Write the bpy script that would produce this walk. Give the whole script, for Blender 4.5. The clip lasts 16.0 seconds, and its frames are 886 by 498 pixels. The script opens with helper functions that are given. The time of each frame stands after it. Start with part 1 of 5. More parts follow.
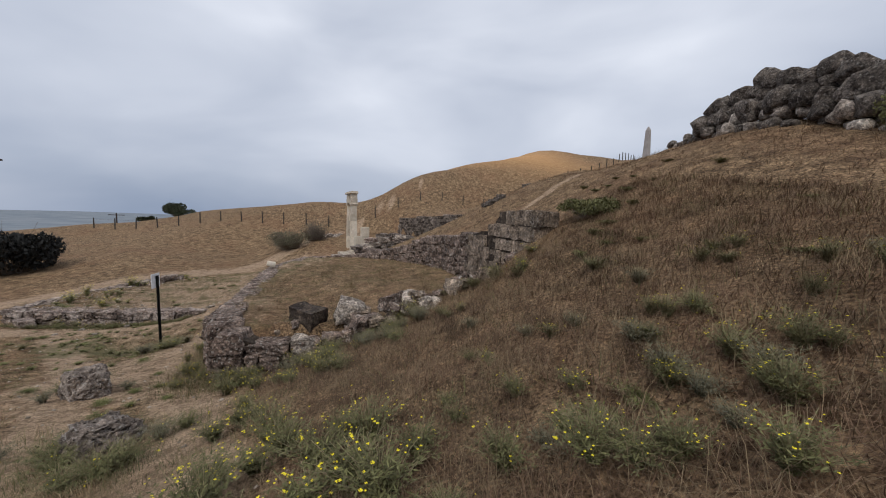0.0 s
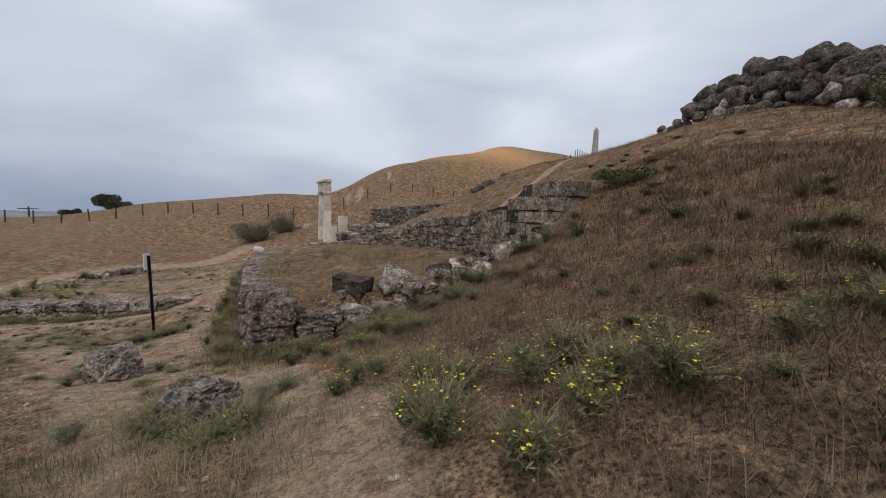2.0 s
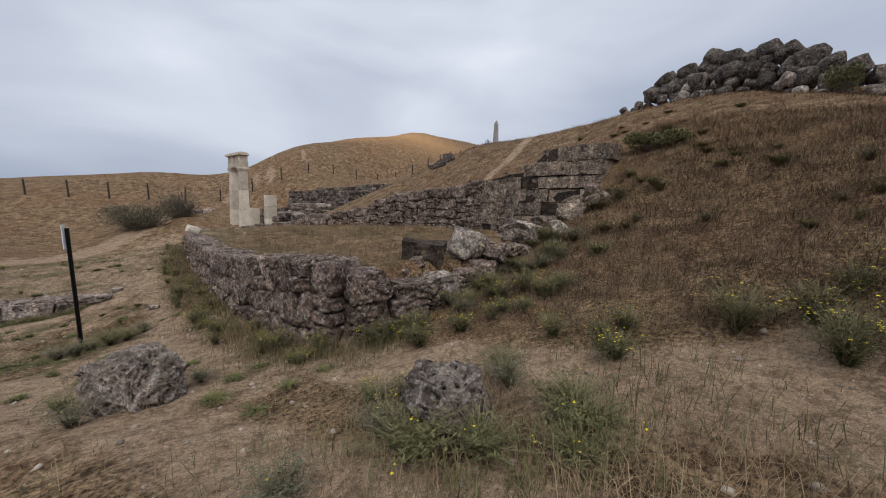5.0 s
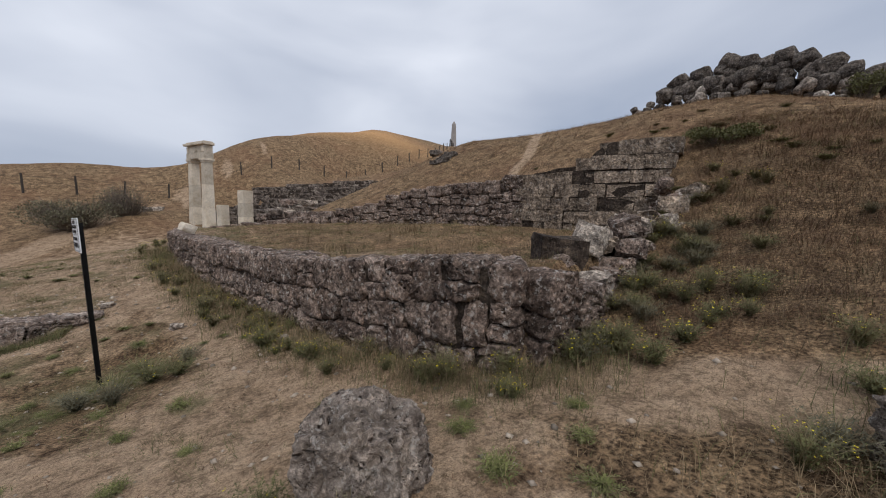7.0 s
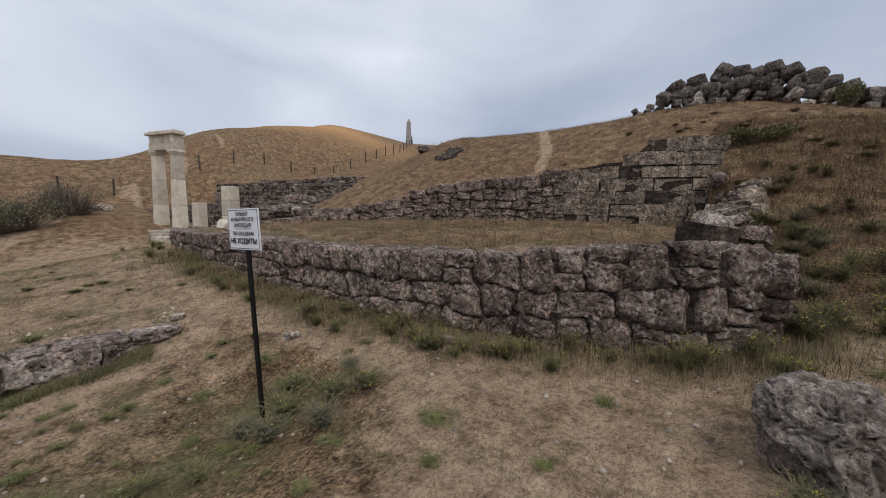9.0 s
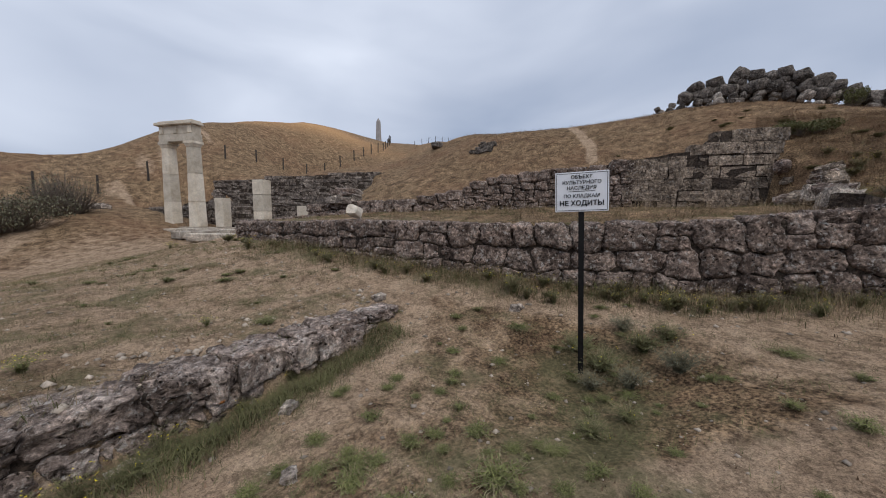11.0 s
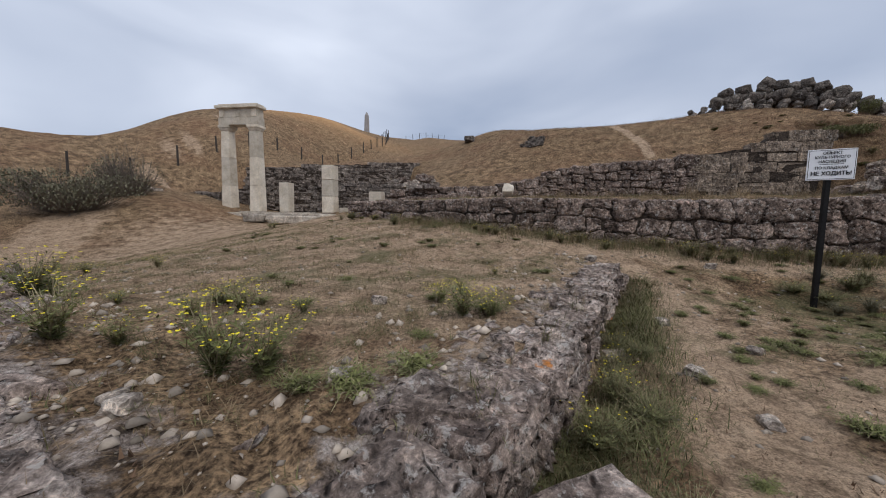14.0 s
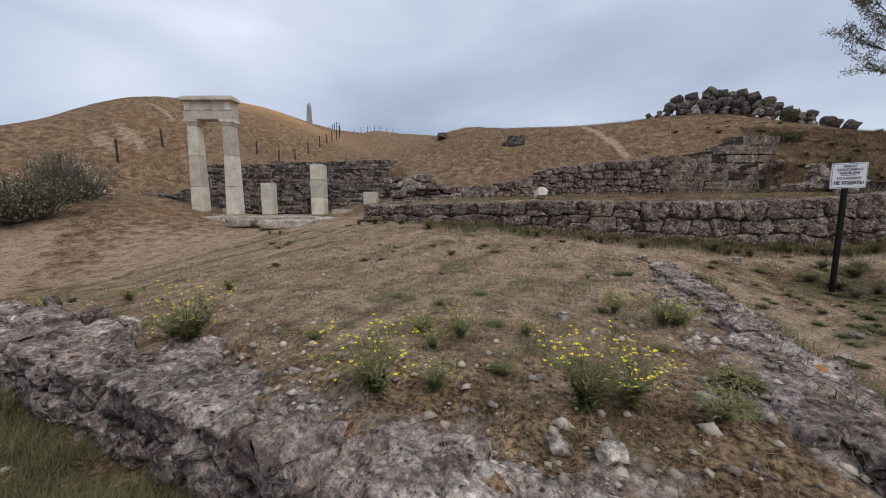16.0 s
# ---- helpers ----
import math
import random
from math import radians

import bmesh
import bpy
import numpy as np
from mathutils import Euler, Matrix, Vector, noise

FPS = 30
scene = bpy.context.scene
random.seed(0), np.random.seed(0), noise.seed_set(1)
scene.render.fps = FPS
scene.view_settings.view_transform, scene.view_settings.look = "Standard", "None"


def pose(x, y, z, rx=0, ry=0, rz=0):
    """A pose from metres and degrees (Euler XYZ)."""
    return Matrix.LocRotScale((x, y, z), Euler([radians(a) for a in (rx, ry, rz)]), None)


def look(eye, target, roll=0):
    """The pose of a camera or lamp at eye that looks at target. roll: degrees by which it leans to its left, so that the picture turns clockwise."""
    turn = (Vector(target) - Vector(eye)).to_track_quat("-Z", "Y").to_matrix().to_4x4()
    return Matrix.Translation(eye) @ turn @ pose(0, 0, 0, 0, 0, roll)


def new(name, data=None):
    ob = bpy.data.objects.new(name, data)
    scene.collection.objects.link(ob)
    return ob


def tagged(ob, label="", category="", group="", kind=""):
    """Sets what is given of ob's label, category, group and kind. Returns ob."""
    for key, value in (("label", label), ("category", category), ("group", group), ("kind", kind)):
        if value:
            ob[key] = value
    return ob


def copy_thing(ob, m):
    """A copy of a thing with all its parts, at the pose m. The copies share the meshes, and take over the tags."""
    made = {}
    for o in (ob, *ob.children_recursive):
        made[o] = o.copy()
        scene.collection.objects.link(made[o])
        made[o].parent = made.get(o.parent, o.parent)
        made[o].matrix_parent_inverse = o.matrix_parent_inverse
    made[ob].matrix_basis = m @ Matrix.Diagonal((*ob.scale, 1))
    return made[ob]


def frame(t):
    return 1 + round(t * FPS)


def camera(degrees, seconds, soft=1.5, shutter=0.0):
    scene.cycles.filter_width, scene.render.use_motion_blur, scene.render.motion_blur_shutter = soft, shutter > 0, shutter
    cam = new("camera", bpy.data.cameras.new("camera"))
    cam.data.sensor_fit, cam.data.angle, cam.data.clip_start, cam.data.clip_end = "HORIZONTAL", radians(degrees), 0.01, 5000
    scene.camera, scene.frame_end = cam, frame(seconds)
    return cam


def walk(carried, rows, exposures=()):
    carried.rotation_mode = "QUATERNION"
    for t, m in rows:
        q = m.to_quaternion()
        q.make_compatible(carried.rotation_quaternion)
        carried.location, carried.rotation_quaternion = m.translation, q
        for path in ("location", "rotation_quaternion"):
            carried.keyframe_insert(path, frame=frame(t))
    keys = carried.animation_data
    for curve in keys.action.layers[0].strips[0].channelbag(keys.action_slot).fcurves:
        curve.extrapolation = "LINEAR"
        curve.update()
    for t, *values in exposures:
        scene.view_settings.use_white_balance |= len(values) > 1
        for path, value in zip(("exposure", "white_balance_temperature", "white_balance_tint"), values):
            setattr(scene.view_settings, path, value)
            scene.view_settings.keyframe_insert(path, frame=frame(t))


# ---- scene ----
cam = camera(104.5, 16.0, 1.0)
# seconds, eye, target, roll
PATH = [
    (0, (-0.823, 0.609, 1.380), (-0.462, 10.564, 0.506), 1.94),
    (0.5, (-1.258, 0.620, 1.194), (-0.727, 10.567, 0.313), 2.01),
    (1, (-1.707, 0.609, 0.994), (-0.697, 10.518, 0.105), 1.83),
    (1.5, (-2.304, 0.722, 0.769), (-0.844, 10.575, -0.115), 1.79),
    (2, (-2.887, 0.823, 0.609), (-1.194, 10.637, -0.292), 1.73),
    (2.5, (-3.421, 1.061, 0.463), (-1.432, 10.819, -0.450), 1.68),
    (3, (-3.990, 1.344, 0.315), (-1.529, 10.989, -0.643), 1.86),
    (5.5, (-6.432, 3.330, -0.236), (-1.685, 12.065, -1.321), 1.51),
    (6, (-6.950, 3.914, -0.277), (-2.031, 12.557, -1.330), 1.64),
    (6.5, (-7.426, 4.404, -0.364), (-2.217, 12.877, -1.400), 1.68),
    (7, (-7.955, 5.066, -0.407), (-2.238, 13.205, -1.441), 1.66),
    (7.5, (-8.496, 5.687, -0.487), (-2.423, 13.571, -1.474), 1.66),
    (8, (-8.940, 6.340, -0.580), (-2.464, 13.902, -1.516), 1.49),
    (8.5, (-9.503, 6.781, -0.600), (-2.799, 14.141, -1.543), 1.12),
    (9, (-10.300, 7.268, -0.611), (-3.401, 14.433, -1.643), 1.13),
    (11.5, (-13.711, 10.763, -1.285), (-5.901, 16.941, -2.203), 0.31),
    (12, (-14.074, 11.290, -1.470), (-6.192, 17.381, -2.349), 0.63),
    (12.5, (-14.638, 11.766, -1.572), (-6.684, 17.759, -2.475), 0.82),
    (13, (-15.070, 12.139, -1.657), (-7.085, 18.089, -2.572), 0.83),
    (13.5, (-15.714, 12.669, -1.694), (-7.639, 18.491, -2.637), 1.03),
    (14, (-16.690, 13.086, -1.650), (-8.522, 18.764, -2.680), 1.23),
    (14.5, (-16.966, 13.612, -1.675), (-8.676, 19.110, -2.699), 1.29),
    (15, (-17.275, 14.106, -1.678), (-8.751, 19.231, -2.716), 0.95),
    (15.5, (-17.554, 14.653, -1.571), (-8.754, 19.274, -2.667), 0.45),
    (16, (-18.020, 15.230, -1.388), (-9.059, 19.501, -2.596), 0.05),
]
walk(cam, [(t, look(eye, target, roll)) for t, eye, target, roll in PATH], [(0.0, 0.0, 6500, 10), (9.0, 0.0, 6450, 10), (11.5, 0.0, 6230, 10), (16.0, 0.05, 6230, 10)])

# ---- light ----
SUN_ELEVATION, SUN_ROTATION = radians(48), radians(200)
world = bpy.data.worlds.new("overcast")
scene.world = world
world.use_nodes = True
wn, wl = world.node_tree.nodes, world.node_tree.links
wn.clear()
sky = wn.new("ShaderNodeTexSky")
sky.sky_type, sky.sun_disc = "NISHITA", False
sky.sun_elevation, sky.sun_rotation = SUN_ELEVATION, SUN_ROTATION
sky.dust_density, sky.ozone_density = 3.0, 2.0
coords = wn.new("ShaderNodeTexCoord")
squash = wn.new("ShaderNodeMapping")
squash.inputs["Scale"].default_value = (1.0, 1.0, 2.6)
wl.new(coords.outputs["Generated"], squash.inputs["Vector"])
puffs = wn.new("ShaderNodeTexNoise")
puffs.inputs["Scale"].default_value, puffs.inputs["Detail"].default_value, puffs.inputs["Roughness"].default_value = 1.7, 4.0, 0.42
puffs.inputs["Distortion"].default_value = 0.35
wl.new(squash.outputs["Vector"], puffs.inputs["Vector"])
split = wn.new("ShaderNodeSeparateXYZ")
wl.new(coords.outputs["Generated"], split.inputs["Vector"])
height = wn.new("ShaderNodeMapRange")
height.inputs["From Min"].default_value, height.inputs["From Max"].default_value = 0.0, 0.55
wl.new(split.outputs["Z"], height.inputs["Value"])
gather = wn.new("ShaderNodeMath")
gather.operation = "MULTIPLY_ADD"
wl.new(height.outputs["Result"], gather.inputs[0])
gather.inputs[1].default_value = 0.48
swirl = wn.new("ShaderNodeMapRange")
swirl.inputs["From Min"].default_value, swirl.inputs["From Max"].default_value = 0.28, 0.72
swirl.inputs["To Max"].default_value = 0.52
wl.new(puffs.outputs["Fac"], swirl.inputs["Value"])
wl.new(swirl.outputs["Result"], gather.inputs[2])
cloud = wn.new("ShaderNodeValToRGB")
cloud.color_ramp.elements[0].position, cloud.color_ramp.elements[0].color = 0.1, (3.0, 3.65, 4.95, 1)
cloud.color_ramp.elements[1].position, cloud.color_ramp.elements[1].color = 0.9, (8.6, 9.0, 9.9, 1)
mid = cloud.color_ramp.elements.new(0.48)
mid.color = (5.3, 5.8, 6.9, 1)
wl.new(gather.outputs[0], cloud.inputs["Fac"])
blend = wn.new("ShaderNodeMix")
blend.data_type = "RGBA"
blend.inputs[0].default_value = 0.93
wl.new(sky.outputs["Color"], blend.inputs[6])
wl.new(cloud.outputs["Color"], blend.inputs[7])
back = wn.new("ShaderNodeBackground")
back.inputs["Strength"].default_value = 0.1
wl.new(blend.outputs[2], back.inputs["Color"])
outw = wn.new("ShaderNodeOutputWorld")
wl.new(back.outputs["Background"], outw.inputs["Surface"])

sun = new("sun", bpy.data.lights.new("sun", "SUN"))
sun.data.energy, sun.data.angle, sun.data.color = 1.15, radians(30), (1.0, 0.95, 0.88)
sun.matrix_world = look((-20, -30, 60), (-4, 14, 0))


# ---- materials ----
def nodes_of(name):
    m = bpy.data.materials.new(name)
    m.use_nodes = True
    n = m.node_tree.nodes
    n.clear()
    out = n.new("ShaderNodeOutputMaterial")
    bsdf = n.new("ShaderNodeBsdfPrincipled")
    m.node_tree.links.new(bsdf.outputs[0], out.inputs[0])
    bsdf.inputs["Specular IOR Level"].default_value = 0.25
    return m, n, m.node_tree.links, bsdf


def noise_of(n, l, vector, scale, detail=6.0, rough=0.6, distort=0.0):
    t = n.new("ShaderNodeTexNoise")
    t.inputs["Scale"].default_value, t.inputs["Detail"].default_value = scale, detail
    t.inputs["Roughness"].default_value, t.inputs["Distortion"].default_value = rough, distort
    l.new(vector, t.inputs["Vector"])
    return t.outputs["Fac"]


def ramp_of(n, l, fac, stops):
    r = n.new("ShaderNodeValToRGB")
    e = r.color_ramp.elements
    while len(e) < len(stops):
        e.new(0.5)
    for k, (at, colour) in enumerate(stops):
        e[k].position, e[k].color = at, (*colour, 1) if len(colour) == 3 else colour
    l.new(fac, r.inputs["Fac"])
    return r.outputs["Color"]


def mix_of(n, l, fac, a, b, how="MIX"):
    x = n.new("ShaderNodeMix")
    x.data_type, x.blend_type = "RGBA", how
    if isinstance(fac, float):
        x.inputs[0].default_value = fac
    else:
        l.new(fac, x.inputs[0])
    for socket, v in ((x.inputs[6], a), (x.inputs[7], b)):
        if isinstance(v, tuple):
            socket.default_value = (*v, 1)
        else:
            l.new(v, socket)
    return x.outputs[2]


def maths(n, l, op, a, b):
    x = n.new("ShaderNodeMath")
    x.operation = op
    for socket, v in ((x.inputs[0], a), (x.inputs[1], b)):
        if isinstance(v, (int, float)):
            socket.default_value = v
        else:
            l.new(v, socket)
    return x.outputs[0]


def bump_of(n, l, bsdf, height, strength, distance):
    b = n.new("ShaderNodeBump")
    b.inputs["Strength"].default_value, b.inputs["Distance"].default_value = strength, distance
    l.new(height, b.inputs["Height"])
    l.new(b.outputs["Normal"], bsdf.inputs["Normal"])


def stone_material(name, dark, mid, light, pits=9.0, lichen=0.25, hollow_shade=0.5, depth=0.03, grainy=0.95, orange=0.0):
    """Weathered shell limestone: blotches, pits and cracks with their shade painted in, pale and orange lichen, a tone
    of its own for each block.
    """
    m, n, l, bsdf = nodes_of(name)
    c = n.new("ShaderNodeTexCoord")
    g = n.new("ShaderNodeNewGeometry")
    info = n.new("ShaderNodeObjectInfo")
    place = g.outputs["Position"]
    big = noise_of(n, l, place, 1.7, 5, 0.62)
    fine = noise_of(n, l, place, 19.0, 7, 0.76)
    colour = ramp_of(n, l, big, [(0.3, dark), (0.5, mid), (0.72, light)])
    grain = ramp_of(n, l, fine, [(0.36, (0.2, 0.18, 0.17)), (0.47, (0.72, 0.7, 0.68)), (0.54, (1.1, 1.09, 1.07)), (0.63, (2.1, 2.07, 2.0))])
    colour = mix_of(n, l, grainy, colour, grain, "MULTIPLY")
    patch = ramp_of(n, l, noise_of(n, l, place, 5.0, 5, 0.65), [(0.36, (0.4, 0.37, 0.36)), (0.5, (1, 1, 1)), (0.63, (1.5, 1.47, 1.43))])
    colour = mix_of(n, l, min(1.0, grainy), colour, patch, "MULTIPLY")
    # crevices: thin lines with their inner shade painted dark
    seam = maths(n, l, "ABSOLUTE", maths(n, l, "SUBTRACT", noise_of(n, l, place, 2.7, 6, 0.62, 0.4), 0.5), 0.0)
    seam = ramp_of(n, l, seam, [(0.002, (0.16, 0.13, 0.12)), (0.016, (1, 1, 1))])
    colour = mix_of(n, l, hollow_shade * 0.35, colour, seam, "MULTIPLY")
    tone = n.new("ShaderNodeMapRange")
    tone.inputs["To Min"].default_value, tone.inputs["To Max"].default_value = 0.78, 1.22
    l.new(info.outputs["Random"], tone.inputs["Value"])
    own = n.new("ShaderNodeCombineColor")
    for k in range(3):
        l.new(tone.outputs["Result"], own.inputs[k])
    colour = mix_of(n, l, 1.0, colour, own.outputs[0], "MULTIPLY")
    v = n.new("ShaderNodeTexVoronoi")
    v.inputs["Scale"].default_value = pits
    warp = n.new("ShaderNodeVectorMath")
    warp.operation = "MULTIPLY_ADD"
    nz = n.new("ShaderNodeTexNoise")
    nz.inputs["Scale"].default_value = 6.0
    l.new(place, nz.inputs["Vector"])
    l.new(nz.outputs["Color"], warp.inputs[0])
    warp.inputs[1].default_value = (0.16, 0.16, 0.16)
    l.new(place, warp.inputs[2])
    l.new(warp.outputs[0], v.inputs["Vector"])
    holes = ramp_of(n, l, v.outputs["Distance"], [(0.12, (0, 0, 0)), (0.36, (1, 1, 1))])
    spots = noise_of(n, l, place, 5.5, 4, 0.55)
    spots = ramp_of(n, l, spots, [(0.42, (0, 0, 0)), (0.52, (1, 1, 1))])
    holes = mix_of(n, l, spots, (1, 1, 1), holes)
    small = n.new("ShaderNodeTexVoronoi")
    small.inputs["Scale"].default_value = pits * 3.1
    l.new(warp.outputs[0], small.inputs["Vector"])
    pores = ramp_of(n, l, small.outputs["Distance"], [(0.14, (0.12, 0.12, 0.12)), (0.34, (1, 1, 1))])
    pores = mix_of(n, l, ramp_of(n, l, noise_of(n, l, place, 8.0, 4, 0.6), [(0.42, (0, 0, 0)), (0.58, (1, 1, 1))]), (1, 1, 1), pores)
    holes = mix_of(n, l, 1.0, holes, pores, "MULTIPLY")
    # shade inside pits and pores, multiplied into the stone colour
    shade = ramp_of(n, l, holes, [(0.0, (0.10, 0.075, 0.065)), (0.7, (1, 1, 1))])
    colour = mix_of(n, l, hollow_shade, colour, shade, "MULTIPLY")
    crust = noise_of(n, l, place, 13.0, 7, 0.72)
    pale = ramp_of(n, l, crust, [(0.56, (0, 0, 0)), (0.61, (lichen, lichen, lichen))])
    colour = mix_of(n, l, pale, colour, (0.62, 0.58, 0.53))
    if orange:
        dots = ramp_of(n, l, noise_of(n, l, place, 2.6, 5, 0.6), [(0.70, (0, 0, 0)), (0.73, (orange, orange, orange))])
        colour = mix_of(n, l, dots, colour, (0.62, 0.22, 0.03))
    l.new(colour, bsdf.inputs["Base Color"])
    bsdf.inputs["Roughness"].default_value = 0.93
    relief = maths(n, l, "ADD", maths(n, l, "MULTIPLY", fine, 0.9), maths(n, l, "MULTIPLY", holes, 0.9))
    relief = maths(n, l, "ADD", relief, maths(n, l, "MULTIPLY", noise_of(n, l, place, 60.0, 4, 0.7), 0.25))
    bump_of(n, l, bsdf, relief, 0.9, depth)
    return m


def plain_material(name, colour, vary=0.25, scale=8.0, rough=0.85, metal=0.0, bump=0.004, random=0.0):
    m, n, l, bsdf = nodes_of(name)
    g = n.new("ShaderNodeNewGeometry")
    a = noise_of(n, l, g.outputs["Position"], scale, 6, 0.65)
    b = noise_of(n, l, g.outputs["Position"], scale * 0.12, 3, 0.5)
    lo, hi = tuple(v * (1 - vary) for v in colour), tuple(min(1, v * (1 + vary)) for v in colour)
    col = ramp_of(n, l, a, [(0.3, lo), (0.7, hi)])
    col = mix_of(n, l, vary, col, ramp_of(n, l, b, [(0.35, (0.6, 0.6, 0.6)), (0.65, (1.25, 1.25, 1.25))]), "MULTIPLY")
    if random:
        each = n.new("ShaderNodeMapRange")
        each.inputs["To Min"].default_value, each.inputs["To Max"].default_value = 1 - random, 1 + random
        l.new(g.outputs["Random Per Island"], each.inputs["Value"])
        own = n.new("ShaderNodeCombineColor")
        for k in range(3):
            l.new(each.outputs["Result"], own.inputs[k])
        col = mix_of(n, l, 1.0, col, own.outputs[0], "MULTIPLY")
    l.new(col, bsdf.inputs["Base Color"])
    bsdf.inputs["Roughness"].default_value, bsdf.inputs["Metallic"].default_value = rough, metal
    if bump:
        bump_of(n, l, bsdf, a, 0.6, bump)
    return m


def ground_material():
    m, n, l, bsdf = nodes_of("dry_ground")
    g = n.new("ShaderNodeNewGeometry")
    place = g.outputs["Position"]

    def layer(name):
        a = n.new("ShaderNodeAttribute")
        a.attribute_name = name
        return a.outputs["Fac"]

    big = noise_of(n, l, place, 0.35, 5, 0.6)
    mid_n = noise_of(n, l, place, 2.6, 6, 0.68)
    fine = noise_of(n, l, place, 26.0, 4, 0.7)
    grit = noise_of(n, l, place, 90.0, 4, 0.75)
    turf = ramp_of(n, l, mid_n, [(0.3, (0.08, 0.053, 0.033)), (0.5, (0.2, 0.136, 0.082)), (0.7, (0.36, 0.25, 0.15))])
    turf = mix_of(n, l, 0.95, turf, ramp_of(n, l, fine, [(0.38, (0.28, 0.26, 0.25)), (0.5, (0.97, 0.96, 0.94)), (0.62, (1.8, 1.76, 1.66))]), "MULTIPLY")
    rust = ramp_of(n, l, big, [(0.45, (0, 0, 0)), (0.66, (0.36, 0.36, 0.36))])
    turf = mix_of(n, l, rust, turf, (0.22, 0.118, 0.07))
    sand = ramp_of(n, l, mid_n, [(0.3, (0.28, 0.196, 0.13)), (0.5, (0.375, 0.268, 0.18)), (0.7, (0.455, 0.335, 0.23))])
    sand = mix_of(n, l, 0.45, sand, ramp_of(n, l, fine, [(0.38, (0.5, 0.49, 0.48)), (0.5, (1, 1, 1)), (0.62, (1.35, 1.35, 1.33))]), "MULTIPLY")
    crumbs = ramp_of(n, l, grit, [(0.36, (0.42, 0.4, 0.38)), (0.5, (1, 1, 1)), (0.64, (1.35, 1.34, 1.32))])
    sand = mix_of(n, l, 0.8, sand, crumbs, "MULTIPLY")
    scuff = ramp_of(n, l, noise_of(n, l, place, 6.5, 5, 0.7), [(0.38, (0.5, 0.48, 0.46)), (0.5, (1, 1, 1)), (0.64, (1.22, 1.2, 1.18))])
    sand = mix_of(n, l, 0.7, sand, scuff, "MULTIPLY")
    turf = mix_of(n, l, 0.65, turf, scuff, "MULTIPLY")
    bare = maths(n, l, "ADD", layer("bare"), maths(n, l, "MULTIPLY", maths(n, l, "SUBTRACT", mid_n, 0.5), 1.0))
    bare = ramp_of(n, l, bare, [(0.36, (0, 0, 0)), (0.68, (1, 1, 1))])
    colour = mix_of(n, l, bare, turf, sand)
    rock = ramp_of(n, l, noise_of(n, l, place, 9.0, 5, 0.75), [(0.38, (0.05, 0.038, 0.03)), (0.47, (0.2, 0.16, 0.135)), (0.55, (0.36, 0.30, 0.26)), (0.66, (0.55, 0.48, 0.43))])
    rock = mix_of(n, l, 0.8, rock, crumbs, "MULTIPLY")
    stony = maths(n, l, "ADD", layer("rock"), maths(n, l, "MULTIPLY", maths(n, l, "SUBTRACT", noise_of(n, l, place, 1.9, 6, 0.7), 0.5), 1.2))
    stony = ramp_of(n, l, stony, [(0.42, (0, 0, 0)), (0.56, (1, 1, 1))])
    colour = mix_of(n, l, stony, colour, rock)
    moss = maths(n, l, "ADD", layer("green"), maths(n, l, "MULTIPLY", maths(n, l, "SUBTRACT", noise_of(n, l, place, 1.1, 6, 0.7), 0.5), 2.2))
    moss = ramp_of(n, l, moss, [(0.45, (0, 0, 0)), (0.8, (0.75, 0.75, 0.75))])
    colour = mix_of(n, l, moss, colour, mix_of(n, l, fine, (0.05, 0.05, 0.022), (0.2, 0.185, 0.095)))
    gold = ramp_of(n, l, mid_n, [(0.3, (0.42, 0.225, 0.095)), (0.7, (0.62, 0.37, 0.175))])
    colour = mix_of(n, l, layer("gold"), colour, gold)
    # distance haze over the coastal plain, painted in as a blue-grey ground colour
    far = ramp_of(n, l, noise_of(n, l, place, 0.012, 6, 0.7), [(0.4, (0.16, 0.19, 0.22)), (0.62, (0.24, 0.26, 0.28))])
    colour = mix_of(n, l, layer("plain_haze"), colour, far)
    l.new(colour, bsdf.inputs["Base Color"])
    bsdf.inputs["Roughness"].default_value = 0.97
    bsdf.inputs["Specular IOR Level"].default_value = 0.1
    relief = maths(n, l, "ADD", maths(n, l, "MULTIPLY", mid_n, 0.8), maths(n, l, "MULTIPLY", fine, 0.5))
    relief = maths(n, l, "ADD", relief, maths(n, l, "MULTIPLY", grit, 0.16))
    bump_of(n, l, bsdf, relief, 1.0, 0.075)
    return m


MAT_GROUND = ground_material()
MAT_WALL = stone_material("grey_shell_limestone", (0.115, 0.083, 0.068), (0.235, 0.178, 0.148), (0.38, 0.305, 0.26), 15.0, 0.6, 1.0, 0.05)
MAT_ASHLAR = stone_material("ashlar_limestone", (0.115, 0.09, 0.068), (0.23, 0.183, 0.142), (0.37, 0.30, 0.235), 7.0, 0.3, 0.6, 0.03)
MAT_THIN = stone_material("thin_course_limestone", (0.105, 0.086, 0.074), (0.195, 0.163, 0.14), (0.30, 0.26, 0.225), 7.0, 0.3, 0.6, 0.03)
MAT_CORE = stone_material("earth_mortar", (0.03, 0.022, 0.017), (0.06, 0.045, 0.035), (0.10, 0.08, 0.062), 9.0, 0.05, 0.5, 0.03)
MAT_BOULDER = stone_material("dark_hilltop_boulder", (0.06, 0.05, 0.043), (0.125, 0.106, 0.092), (0.23, 0.20, 0.175), 4.0, 0.3, 0.6, 0.05)
MAT_PALE = stone_material("pale_broken_limestone", (0.22, 0.185, 0.155), (0.36, 0.31, 0.265), (0.5, 0.45, 0.39), 8.0, 0.3, 0.3, 0.015)
